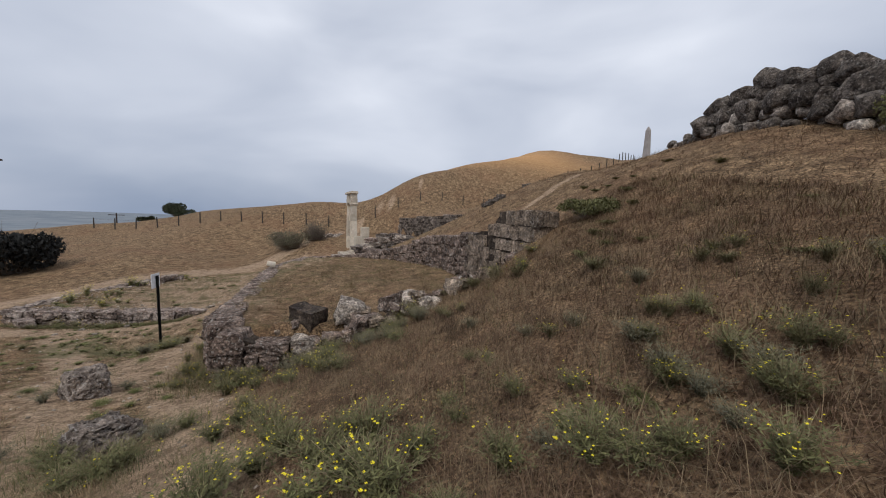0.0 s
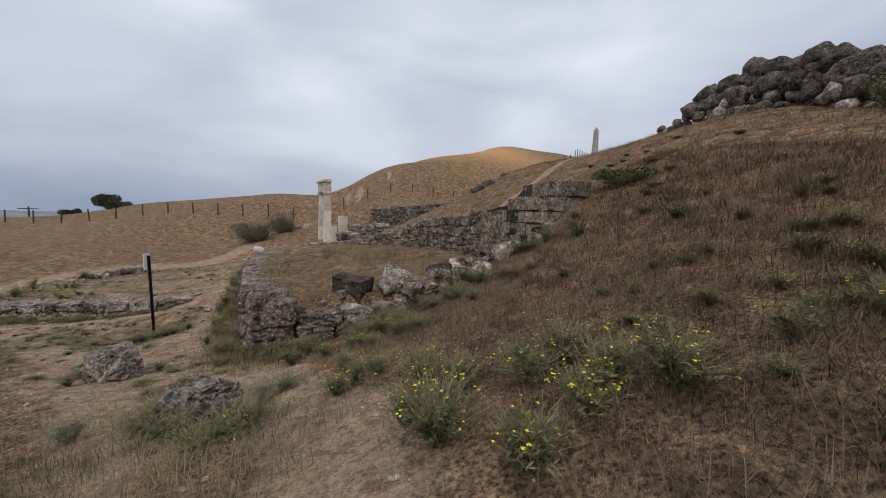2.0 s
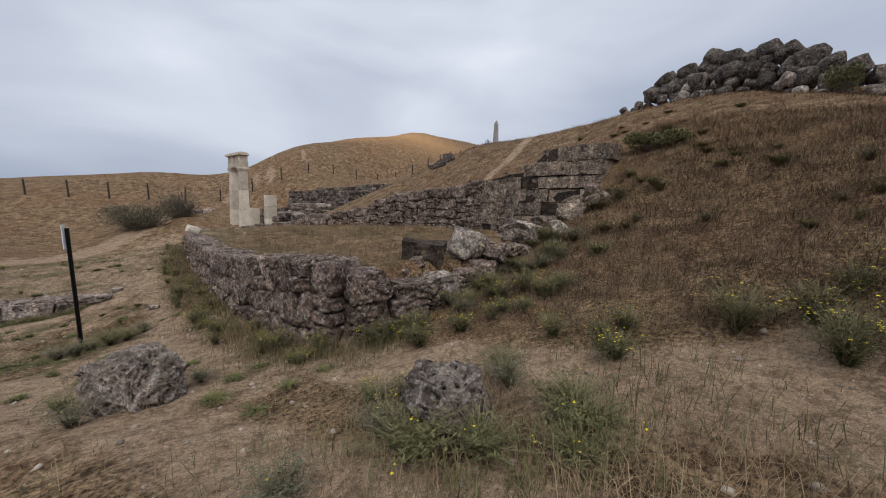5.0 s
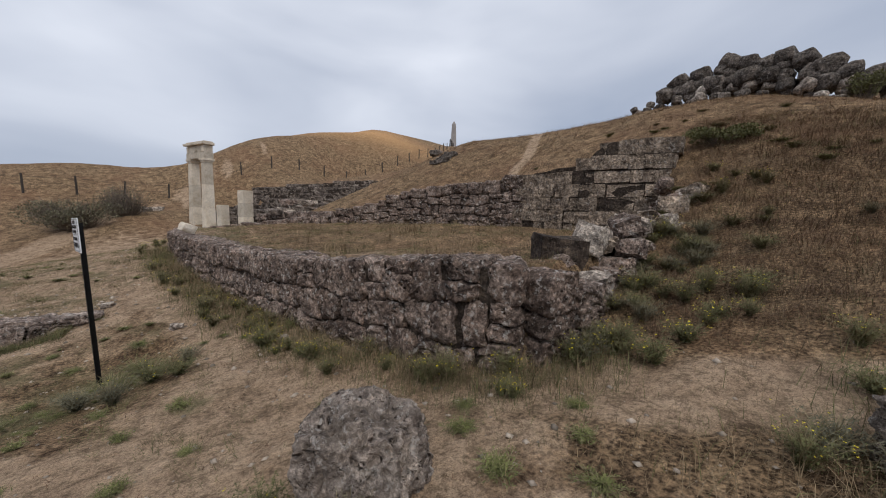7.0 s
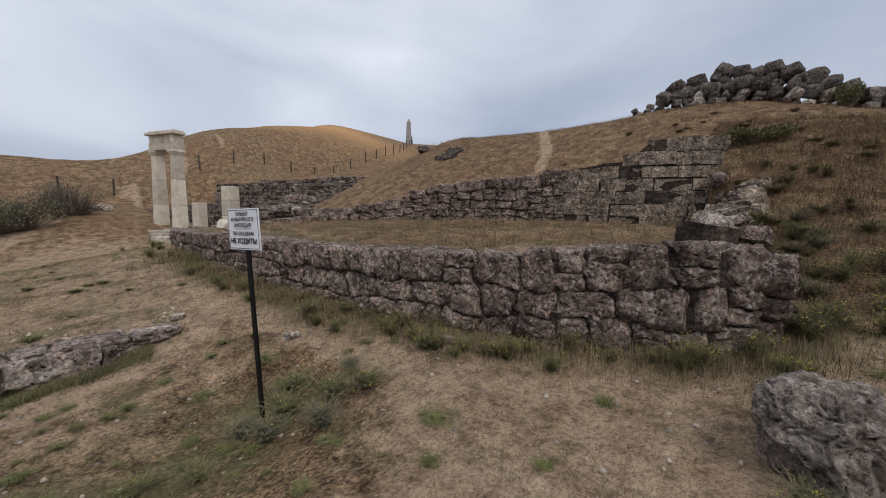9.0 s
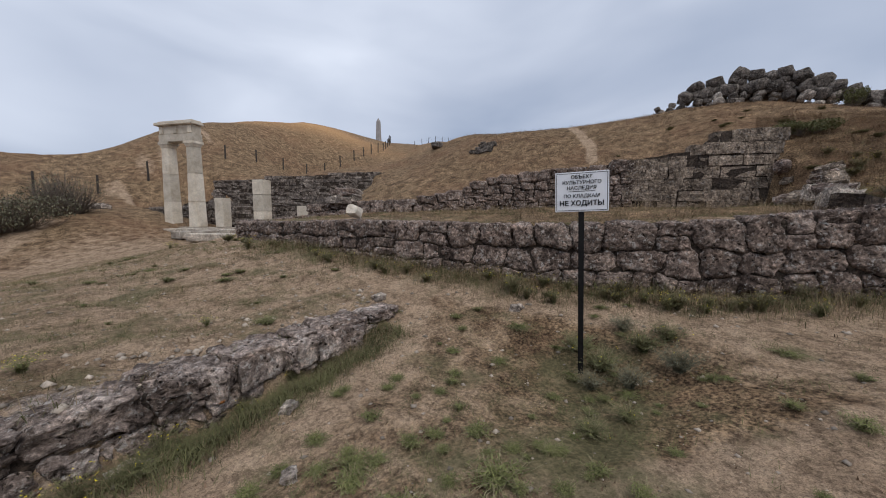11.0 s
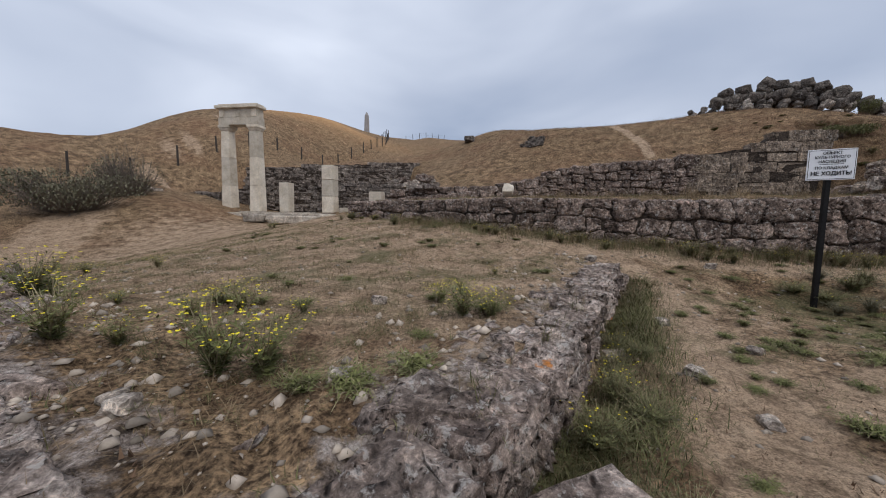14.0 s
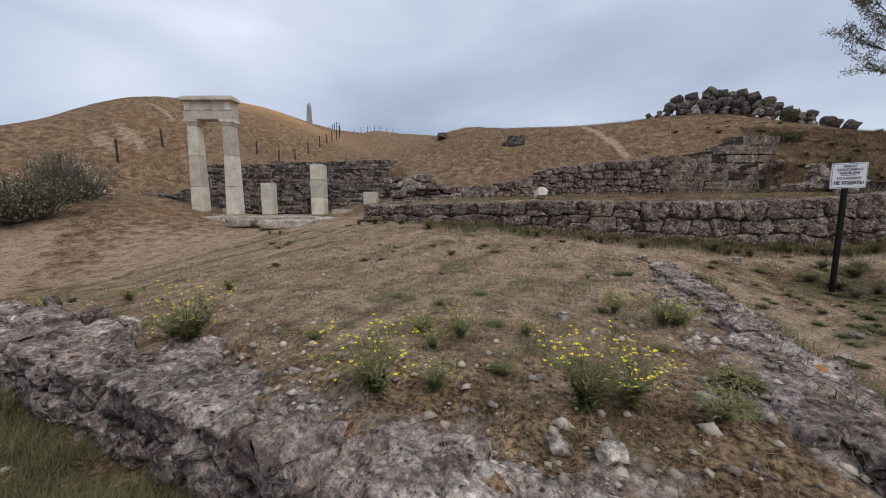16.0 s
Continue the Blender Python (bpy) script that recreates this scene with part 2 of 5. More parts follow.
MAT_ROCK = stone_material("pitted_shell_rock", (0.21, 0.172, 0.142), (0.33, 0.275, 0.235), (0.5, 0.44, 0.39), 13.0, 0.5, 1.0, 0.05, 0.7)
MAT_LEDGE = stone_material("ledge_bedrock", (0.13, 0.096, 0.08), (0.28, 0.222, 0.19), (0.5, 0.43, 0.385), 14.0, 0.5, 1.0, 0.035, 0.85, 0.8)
MAT_NEWSTONE = stone_material("restored_cream_limestone", (0.48, 0.405, 0.31), (0.62, 0.545, 0.44), (0.70, 0.63, 0.53), 26.0, 0.12, 0.1, 0.006, 0.16)
MAT_SLAB = stone_material("worn_paving_limestone", (0.28, 0.235, 0.19), (0.42, 0.365, 0.30), (0.54, 0.48, 0.41), 12.0, 0.2, 0.25, 0.01, 0.5)
MAT_OBELISK = plain_material("obelisk_stone", (0.36, 0.33, 0.31), 0.15, 0.8)
MAT_IRON = plain_material("black_painted_iron", (0.012, 0.011, 0.011), 0.4, 30.0, 0.55, 0.3, 0.001)
MAT_BOARD = plain_material("white_sign_enamel", (0.78, 0.78, 0.80), 0.05, 6.0, 0.4, 0.0, 0.0)
MAT_INK = plain_material("black_sign_ink", (0.015, 0.015, 0.018), 0.1, 10.0, 0.5, 0.0, 0.0)
MAT_WOODPOST = plain_material("weathered_fence_wood", (0.06, 0.05, 0.043), 0.35, 12.0, 0.9, 0.0, 0.003)
MAT_WIRE = plain_material("rusty_wire", (0.09, 0.07, 0.06), 0.2, 10.0, 0.7, 0.5, 0.0)
MAT_STRAW = plain_material("dry_straw", (0.245, 0.178, 0.106), 0.45, 0.9, 0.9, 0.0, 0.0, 0.45)
MAT_BROWNGRASS = plain_material("brown_dead_grass", (0.155, 0.096, 0.06), 0.45, 0.9, 0.95, 0.0, 0.0, 0.45)
MAT_GREENGRASS = plain_material("dull_green_grass", (0.135, 0.13, 0.055), 0.4, 1.0, 0.9, 0.0, 0.0, 0.4)
MAT_STEM = plain_material("grey_green_stems", (0.24, 0.2, 0.115), 0.35, 9.0, 0.9, 0.0, 0.0, 0.35)
MAT_LEAF = plain_material("weed_leaves", (0.125, 0.122, 0.05), 0.35, 9.0, 0.8, 0.0, 0.0, 0.4)
MAT_PETAL = plain_material("yellow_petals", (0.82, 0.68, 0.03), 0.15, 30.0, 0.7, 0.0, 0.0, 0.15)
MAT_SCRUB = plain_material("grey_scrub_leaves", (0.15, 0.14, 0.09), 0.35, 1.5, 0.9, 0.0, 0.0, 0.45)
MAT_TWIG = plain_material("grey_twigs", (0.16, 0.13, 0.105), 0.3, 8.0, 0.95, 0.0, 0.0, 0.2)
MAT_TREE = plain_material("dusty_tree_leaves", (0.062, 0.072, 0.042), 0.35, 1.5, 0.9, 0.0, 0.0, 0.4)
MAT_DARKTREE = plain_material("dark_far_leaves", (0.026, 0.026, 0.024), 0.35, 1.5, 0.9, 0.0, 0.0, 0.4)
MAT_BARK = plain_material("grey_bark", (0.11, 0.095, 0.082), 0.35, 9.0, 0.95, 0.0, 0.006)
MAT_CHIP = plain_material("limestone_chips", (0.36, 0.3, 0.24), 0.3, 14.0, 0.95, 0.0, 0.0, 0.5)
MAT_TUFT = plain_material("low_olive_leaves", (0.15, 0.155, 0.055), 0.35, 9.0, 0.85, 0.0, 0.0, 0.4)
FAR_SWELL = [
    -2.72, -4.04, -0.5, 5.27, -2.43, -5.17,
    2.69, 6.75, -0.12, 5.46, -2.8, 2.39,
    -2.6, 1.53, -12.01, 17.75, -10.05, 4.94,
    6.86, 11.91, -0.63, 1.06, 12.14, 10.03,
    0.08, -12.16, 9.34, -0.64, 7.74, -15.69,
    13.71, 12.33, 11.71, -5.29, 14.58, 29.14,
]
NEAR_SWELL = [
    -1.5, 0.21, 0.6, 0.46, -0.1, 0.38, 0.94, -2.17, -0.66,
    -2.05, 0.59, 0.37, -0, 0.64, -0.4, -2.04, 0.13, -0.5,
    0.14, 1.42, 0.06, -0.23, 0.68, 0.43, 0.74, 1.74, -2.92,
    -0.52, 0.22, -0.85, 1.3, 0.32, 0.17, -1.18, -2.17, 0.3,
    0.32, -0.04, 0.32, 0.56, -0.34, 1.55, 0.71, 1.73, -0.22,
    0.99, 0.05, 1.92, -0.2, 2.98, 0.75, -1.89, 1.45, -2.31,
    0.34, 0.02, 1.9, 1.52, 1.33, 1.24, 3.36, 1.81, -1.97,
]

RIDGE_SWELL = [
    0.7, -0.87, 0.78, 0.04, -2.65, 1.73, 3.89, 0.14, 0.34, -0.31, 1.26, 0.04,
    -0.1, 3.22, -9.83, -0.1, -1.42, 0.25, 1.4, 1.61, -1.09, -1.35, 1.54, 2.71,
    2.03, 1.25, -1.56, -0.35, 1.51, 0.13, 1.31, -1.24, 0.1, 1.21, 0.4, -3.38,
]
SLOPE_SWELL = [
    -0.04, 0.09, -0.07, 0.09, -0.01, 0.13, 0.21, -0.2, 0.15, -0.22, 0.17, 0.47,
    -1.34, -0.38, 0.61, -1.07, 1.53, -2.05, 0.98, 2.73, -0.87, 0.03, 0.63, -0.4,
]


# ---- the ground ----
def gauss_grid(x, y, xs, ys, spread, heights):
    total = np.zeros_like(x)
    k = 0
    for gx in xs:
        for gy in ys:
            total += heights[k] * np.exp(-((x - gx) ** 2 + (y - gy) ** 2) / (2 * spread * spread))
            k += 1
    return total


def smooth(a, b, v):
    t = np.clip((v - a) / (b - a), 0, 1)
    return t * t * (3 - 2 * t)


def along(x, y, line):
    """Distance from the points to a polyline, signed side (left positive) and how far along it they are."""
    best = np.full(x.shape, 1e9)
    side = np.zeros(x.shape)
    run = np.zeros(x.shape)
    s0 = 0.0
    for (ax, ay), (bx, by) in zip(line[:-1], line[1:]):
        dx, dy = bx - ax, by - ay
        length = math.hypot(dx, dy)
        t = np.clip(((x - ax) * dx + (y - ay) * dy) / (length * length), 0, 1)
        d = np.hypot(x - ax - t * dx, y - ay - t * dy)
        near = d < best
        best = np.where(near, d, best)
        side = np.where(near, np.sign(dx * (y - ay) - dy * (x - ax)), side)
        run = np.where(near, s0 + t * length, run)
        s0 += length
    return best, side, run


FRONT = [(-4.98, 7.65), (-5.35, 8.1), (-6.3, 10.6), (-7.35, 13.8), (-8.2, 16.8), (-8.6, 19.6), (-8.55, 22.5)]
TALL = [(1.95, 9.1), (1.55, 10.2), (1.15, 11.5), (0.75, 13.1), (0.0, 15.4), (-0.9, 17.5), (-1.6, 18.3)]
COURT = FRONT + [(-6.0, 21.6), (-3.6, 19.8), (-1.7, 18.3), (-0.9, 17.5), (0.0, 15.4), (0.75, 13.1), (1.15, 11.5), (1.55, 10.2), (1.9, 9.3), (0.9, 8.6), (-1.6, 8.3), (-3.6, 7.9)]
PIT = [(-9.0, 39.5), (-4.0, 38.8), (-1.0, 33.8), (2.15, 28.85), (0.2, 26.6), (-2.2, 25.4), (-4.0, 24.6), (-5.2, 26.5), (-6.6, 30.0), (-8.2, 34.0)]


def inside(x, y, poly):
    odd = np.zeros(x.shape, bool)
    for (ax, ay), (bx, by) in zip(poly, poly[1:] + poly[:1]):
        cross = (ay > y) != (by > y)
        odd ^= cross & (x < (bx - ax) * (y - ay) / ((by - ay) if by != ay else 1e-9) + ax)
    return odd


def wobble(x, y, size, seed):
    r = np.random.RandomState(seed)
    total = np.zeros_like(x)
    for k in range(7):
        a, p = r.uniform(0, 6.28), r.uniform(0, 6.28)
        f = 6.28 / size * r.uniform(0.6, 1.9)
        total += np.sin((x * math.cos(a) + y * math.sin(a)) * f + p)
    return total / 3.5


def platform_rim(x, y):
    """How far the points lie inside the old floor's two broken edges."""
    return np.minimum(x + 16.85, y - (13.78 + 0.12 * np.clip(x + 13.5, 0, 2.5)))


def ground_height(x, y):
    x, y = np.asarray(x, float), np.asarray(y, float)
    z = -9.0 + gauss_grid(x, y, np.linspace(-60, 75, 6), np.linspace(-25, 100, 6), 24.0, FAR_SWELL)
    z = z + gauss_grid(x, y, np.linspace(-20, 10, 7), np.linspace(-2, 40, 9), 4.4, NEAR_SWELL)
    z = z + gauss_grid(x, y, np.linspace(-50, 70, 9), np.linspace(42, 82, 4), 9.0, RIDGE_SWELL)
    z = z + gauss_grid(x, y, np.linspace(-1, 17, 4), np.linspace(2, 32, 6), 4.0, SLOPE_SWELL)
    z = z - 0.4 * np.clip(y - 64 - 0.6 * np.clip(x - 2, 0, 40), 0, 60)
    z = z + 2.1 * np.exp(-(((x - 6.1) / 13.8) ** 4 + ((y - 56.1) / 8.9) ** 2))
    for rise, cx, cy, wx, wy in ((-2.85, -12.8, 66.3, 18.9, 12.7), (-2.7, -9.7, 56.2, 6.2, 9.5), (-0.26, -9.5, 11.3, 1.1, 1.2), (-0.5, -8.6, 30.2, 4.5, 4.5)):
        z = z + rise * np.exp(-(((x - cx) / wx) ** 2 + ((y - cy) / wy) ** 2))
    # far away the hill sinks to the coastal plain
    r = np.hypot(x - 5, y - 40)
    fall = smooth(70, 260, r)
    z = z * (1 - fall) + (-34.0) * fall
    # the court behind the terrace wall is level fill
    d, side, run = along(x, y, COURT + COURT[:1])
    into = np.where(inside(x, y, COURT), d, -d)
    floor = -1.24 + 0.05 * (x + 8) + 0.05 * np.sin(x * 1.3 + y)
    z = z + (floor - z) * smooth(-0.16, 0.12, into)
    # the dig between the colonnade and the long back wall
    d, side, run = along(x, y, PIT + PIT[:1])
    into = np.where(inside(x, y, PIT), d, -d)
    z = z + (np.minimum(z, -1.25 + 0.12 * np.clip(x + 3, 0, 5)) - z) * smooth(-0.1, 0.35, into)
    # the old floor: a level platform with two broken edges
    ledge = platform_rim(x, y)
    edge = ledge + 0.10 * wobble(x, y, 1.2, 5)
    top = -2.60 + 0.08 * smooth(1.0, 6.0, ledge)
    weight = smooth(-0.08, 0.10, edge) * (1 - smooth(-10.4, -9.4, x)) * (1 - smooth(17, 21, y))
    low = smooth(0.9, 0.0, -edge) * (edge < 0.1) * (1 - smooth(-10.8, -9.6, x)) * (1 - smooth(20, 24, y))
    z = np.where(edge > -0.1, z + (np.maximum(z, top) - z) * weight, z)
    z = z - 0.22 * low * (1 - weight)
    rough = np.exp(-((ledge - 0.5) / 0.7) ** 2) * (ledge > -0.1) * (1 - smooth(-12, -10, x)) * (1 - smooth(19, 24, y))
    z = z + rough * (0.05 * wobble(x, y, 0.7, 8) + 0.03 * wobble(x, y, 0.33, 9))
    near = 1 - smooth(25, 60, np.hypot(x + 6, y - 14))
    z = z + near * (0.035 * wobble(x, y, 2.1, 1) + 0.018 * wobble(x, y, 0.8, 2)) + 0.25 * (1 - near) * wobble(x, y, 17, 3) * (1 - fall)
    return z


def height_at(x, y):
    return float(ground_height(np.array([x]), np.array([y]))[0])


def spaced(lo, hi, step, reach, grow=1.16):
    inner = list(np.arange(lo, hi + step / 2, step))
    a, b, s = inner[0], inner[-1], step
    left, right = [], []
    while a > -reach or b < reach:
        s *= grow
        a, b = a - s, b + s
        left.append(a)
        right.append(b)
    return np.array(left[::-1] + inner + right)


TRAILS = [
    ([(-3.0, 2.8), (-3.37, 3.68), (-3.8, 4.4), (-4.3, 5.6), (-5.1, 6.9), (-6.0, 8.2), (-6.9, 9.3), (-7.5, 10.7), (-8.0, 12.6), (-8.8, 14.6), (-10.0, 18.5), (-10.8, 24.0)], 0.52, 1.15),
    ([(-2.6, 3.6), (-3.56, 4.5), (-4.1, 5.25), (-5.0, 6.15), (-5.6, 7.2)], 0.42, 1.1),
    ([(-5.0, 3.6), (-5.9, 4.88), (-6.7, 5.95), (-8.0, 7.4), (-9.07, 8.63), (-11.0, 10.3), (-13.0, 11.9)], 0.5, 0.95),
    ([(-15.8, 12.2), (-12.9, 12.7), (-11.3, 13.2), (-10.0, 13.6), (-9.0, 14.4)], 0.55, 1.1),
    ([(-21, 10), (-20.5, 16), (-19.0, 22), (-16.0, 28), (-12.9, 34.5)], 1.25, 0.95),
    ([(-12.9, 34.5), (-9.8, 40.5), (-7, 44)], 0.6, 0.7),
    ([(1.9, 14.6), (3.2, 15.0), (4.5, 15.9), (6.5, 17.2)], 0.28, 1.0),
    ([(-8.8, 38), (-9.2, 41), (-5.5, 44), (-2.5, 46), (-2.0, 49)], 0.35, 0.9),
]


def trodden(x, y):
    m = np.zeros(np.shape(x))
    for line, width, much in TRAILS:
        d, _, _ = along(x, y, line)
        m = np.maximum(m, much * np.exp(-(d / width) ** 2))
    return m


def bareness(x, y):
    m = trodden(x, y)
    yard = np.exp(-(((x + 11.5) / 5.6) ** 2 + ((y - 21) / 11.0) ** 2) ** 2) * 0.8
    court = np.exp(-(((x + 3) / 2.6) ** 2 + ((y - 12) / 3.5) ** 2)) * 0.3
    lower = np.exp(-(((x + 7.0) / 2.7) ** 2 + ((y - 8.6) / 3.2) ** 2) ** 2) * 0.72
    hill = 0.12 * smooth(26, 34, y)
    return np.maximum.reduce([m, yard, court, lower, hill])


def build_ground():
    xs, ys = spaced(-20.5, 5.0, 0.14, 2600), spaced(-0.5, 25.0, 0.14, 2600)
    gx, gy = np.meshgrid(xs, ys, indexing="xy")
    gz = ground_height(gx, gy)
    nx, ny = len(xs), len(ys)
    verts = np.stack([gx.ravel(), gy.ravel(), gz.ravel()], 1)
    i = np.arange(nx * ny).reshape(ny, nx)
    quads = np.stack([i[:-1, :-1], i[:-1, 1:], i[1:, 1:], i[1:, :-1]], -1).reshape(-1, 4)
    me = bpy.data.meshes.new("ground")
    me.vertices.add(len(verts))
    me.vertices.foreach_set("co", verts.ravel())
    me.loops.add(quads.size)
    me.loops.foreach_set("vertex_index", quads.ravel().astype(np.int32))
    me.polygons.add(len(quads))
    me.polygons.foreach_set("loop_start", np.arange(0, quads.size, 4, dtype=np.int32))
    me.update(calc_edges=True)
    me.polygons.foreach_set("use_smooth", np.ones(len(quads), bool))
    x, y, z = verts.T
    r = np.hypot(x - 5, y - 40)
    green = 0.30 * np.exp(-(((x + 12) / 6) ** 2 + ((y - 17) / 6) ** 2)) + 0.35 * np.exp(-(along(x, y, FRONT)[0] / 0.9) ** 2) + 0.16 + 0.55 * np.exp(-(((x + 11.2) / 1.5) ** 2 + ((y - 10.9) / 0.9) ** 2)) + 0.4 * np.exp(-(((x + 9.3) / 0.8) ** 2 + ((y - 11.3) / 1.2) ** 2))
    rim = platform_rim(x, y)
    rock = np.exp(-((rim - 0.3) / 0.6) ** 2) * (rim > -0.5) * (1 - smooth(-12.0, -10.0, x)) * (1 - smooth(19, 24, y)) * 0.5
    gold = smooth(50, 62, y + 0.25 * x) * smooth(3.6, 7.0, z) * (1 - smooth(14, 30, x)) * 0.95
    # the last but one mask brings in the painted haze with distance
    for name, values in (("bare", bareness(x, y)), ("green", green * (1 - smooth(26, 45, y))), ("gold", gold), ("plain_haze", smooth(110, 300, r)), ("rock", rock)):
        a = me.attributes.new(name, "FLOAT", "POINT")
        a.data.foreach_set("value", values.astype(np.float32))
    me.materials.append(MAT_GROUND)
    return tagged(new("ground", me), "dry hillside of worn earth and dead grass with sandy footpaths", "ground", kind="structure")


build_ground()


# ---- helpers for things ----
def link_bm(name, bm, material, parent=None, label="", smooth_faces=False):
    me = bpy.data.meshes.new(name)
    bm.to_mesh(me)
    bm.free()
    for p in me.polygons:
        p.use_smooth = smooth_faces
    me.materials.append(material)
    ob = new(name, me)
    if parent:
        ob.parent = parent
    if label:
        ob["label"] = label
    return ob


def part(name, bm, material, parent, label="", smooth_faces=False):
    return link_bm(name, bm, material, parent, label, smooth_faces)


def stone_mesh(name, material, seed, square=0.7, cuts=1, rough=0.10, smooth_faces=False):
    """A block or boulder one metre across: a cube drawn towards a ball and chipped."""
    bm = bmesh.new()
    bmesh.ops.create_cube(bm, size=1.0)
    if cuts:
        bmesh.ops.subdivide_edges(bm, edges=bm.edges[:], cuts=cuts, use_grid_fill=True)
    shift = Vector((seed * 7.31, seed * 3.17, seed * 5.93))
    for v in bm.verts:
        p = v.co.copy()
        ball = p.normalized() * 0.60
        q = p * square + ball * (1 - square)
        q += noise.noise_vector(p * 1.7 + shift) * rough * 1.3
        if cuts > 3:
            q += noise.noise_vector(p * 5.0 + shift) * rough * 0.45 + p.normalized() * noise.noise(p * 11.0 + shift) * rough * 0.25
        if cuts > 9:
            n = p.normalized()
            q -= n * 0.10 * max(0.0, noise.noise(p * 4.2 + shift) - 0.15) * 2.0 + n * 0.12 * max(0.0, noise.noise(p * 12.0 + shift) - 0.02) + n * 0.07 * max(0.0, noise.noise(p * 25.0 + shift))
        v.co = q
    me = bpy.data.meshes.new(name)
    bm.to_mesh(me)
    bm.free()
    for p in me.polygons:
        p.use_smooth = smooth_faces
    me.materials.append(material)
    return me


def sample_line(line, s):
    """Place and heading at s metres along a line of points of any number of values."""
    for a, b in zip(line[:-1], line[1:]):
        length = math.hypot(b[0] - a[0], b[1] - a[1])
        if s <= length or b is line[-1]:
            t = s / length
            return [p + (q - p) * t for p, q in zip(a, b)], math.atan2(b[1] - a[1], b[0] - a[0])
        s -= length


def line_length(line):
    return sum(math.hypot(b[0] - a[0], b[1] - a[1]) for a, b in zip(line[:-1], line[1:]))


def masonry(name, label, line, thick, course, lengths, block_material, seed, square=0.75, rough=0.1, ragged=0.12, skew=3.0, tilt=2.0, cuts=1, core_in=0.84, variants=9, smooth_faces=True, wander=0.03):
    """A ruined wall along a line of (x, y, foot, top): an earth core and one object for each stone."""
    r = random.Random(seed)
    total = line_length(line)
    steps = max(2, int(total / 0.35))
    bm = bmesh.new()
    rings = []
    for k in range(steps + 1):
        (x, y, foot, top), heading = sample_line(line, total * k / steps)
        nx, ny = -math.sin(heading) * thick * core_in / 2, math.cos(heading) * thick * core_in / 2
        top = max(foot + 0.1, top - course * 0.45 + r.uniform(-0.05, 0.04))
        rings.append([bm.verts.new(c) for c in ((x - nx, y - ny, foot - 0.35), (x - nx, y - ny, top), (x + nx, y + ny, top), (x + nx, y + ny, foot - 0.35))])
    for a, b in zip(rings[:-1], rings[1:]):
        for k in range(3):
            bm.faces.new((a[k], a[k + 1], b[k + 1], b[k]))
    bm.faces.new(rings[0])
    bm.faces.new(rings[-1][::-1])
    bmesh.ops.recalc_face_normals(bm, faces=bm.faces[:])
    wall = link_bm(name, bm, MAT_CORE)
    tagged(wall, label, "wall", kind="structure")
    meshes = [stone_mesh("stone", block_material, seed * 10 + k, square, cuts, rough, smooth_faces) for k in range(variants)]
    low = min(p[2] for p in line)
    high = max(p[3] for p in line)
    rows = int((high - low) / course) + 2
    for row in range(-1, rows):
        s = -r.uniform(0, lengths[0])
        while s < total:
            w = r.uniform(*lengths)
            mid_s = min(max(s + w / 2, 0), total)
            (x, y, foot, top), heading = sample_line(line, mid_s)
            h = course * r.uniform(0.86, 1.12)
            z = low + (row + 0.5) * course + wander * math.sin(mid_s * 1.7 + row)
            if z - h / 2 > foot - 0.3 and z + h * 0.35 < top + r.uniform(-ragged, ragged):
                ob = new("stone", r.choice(meshes))
                ob.parent = wall
                push = r.uniform(-0.035, 0.035)
                ob.matrix_basis = pose(x - math.sin(heading) * push, y + math.cos(heading) * push, z, r.uniform(-tilt, tilt), r.uniform(-tilt, tilt), math.degrees(heading) + r.uniform(-skew, skew)) @ Matrix.Diagonal((w * 0.985, thick * r.uniform(0.94, 1.06), h * 0.985, 1))
            s += w
    return wall


def clip_cell(site, others, box):
    """The part of a box nearer to site than to the others: a polygon."""
    x0, z0, x1, z1 = box
    poly = [(x0, z0), (x1, z0), (x1, z1), (x0, z1)]
    for o in others:
        nx, nz = o[0] - site[0], o[1] - site[1]
        c = (nx * (o[0] + site[0]) + nz * (o[1] + site[1])) / 2
        kept = []
        for a, b in zip(poly, poly[1:] + poly[:1]):
            da, db = nx * a[0] + nz * a[1] - c, nx * b[0] + nz * b[1] - c
            if da <= 0:
                kept.append(a)
            if (da < 0 < db) or (db < 0 < da):
                t = da / (da - db)
                kept.append((a[0] + (b[0] - a[0]) * t, a[1] + (b[1] - a[1]) * t))
        poly = kept
        if len(poly) < 3:
            return []
    return poly


def broken_cells(length, rise, width, height, seed, jitter=0.3):
    """Irregular cells over a strip: offset rows of shaken sites, each with its polygon."""
    r = random.Random(seed)
    sites = []
    rows = max(1, round(rise / height))
    for k in range(-1, rows + 1):
        n = max(2, int(length / (width * r.uniform(0.85, 1.15) * (1.25 if k >= rows - 2 else 0.8))))
        for j in range(-1, n + 2):
            if r.random() < 0.05:
                continue
            if r.random() < 0.14:
                sites.append(((j + 0.5 * (k % 2) + r.uniform(-0.6, 0.6)) * length / n, (k + r.random()) * rise / rows))
            sites.append(((j + 0.5 * (k % 2) + r.uniform(-jitter, jitter)) * length / n, (k + 0.5 + r.uniform(-jitter, jitter) * 0.7) * rise / rows))
    out = []
    for s in sites:
        near = [o for o in sites if o is not s and abs(o[0] - s[0]) < width * 3.2 and abs(o[1] - s[1]) < height * 3.5]
        poly = clip_cell(s, near, (0, 0, length, rise))
        if len(poly) >= 3:
            out.append(poly)
    return out


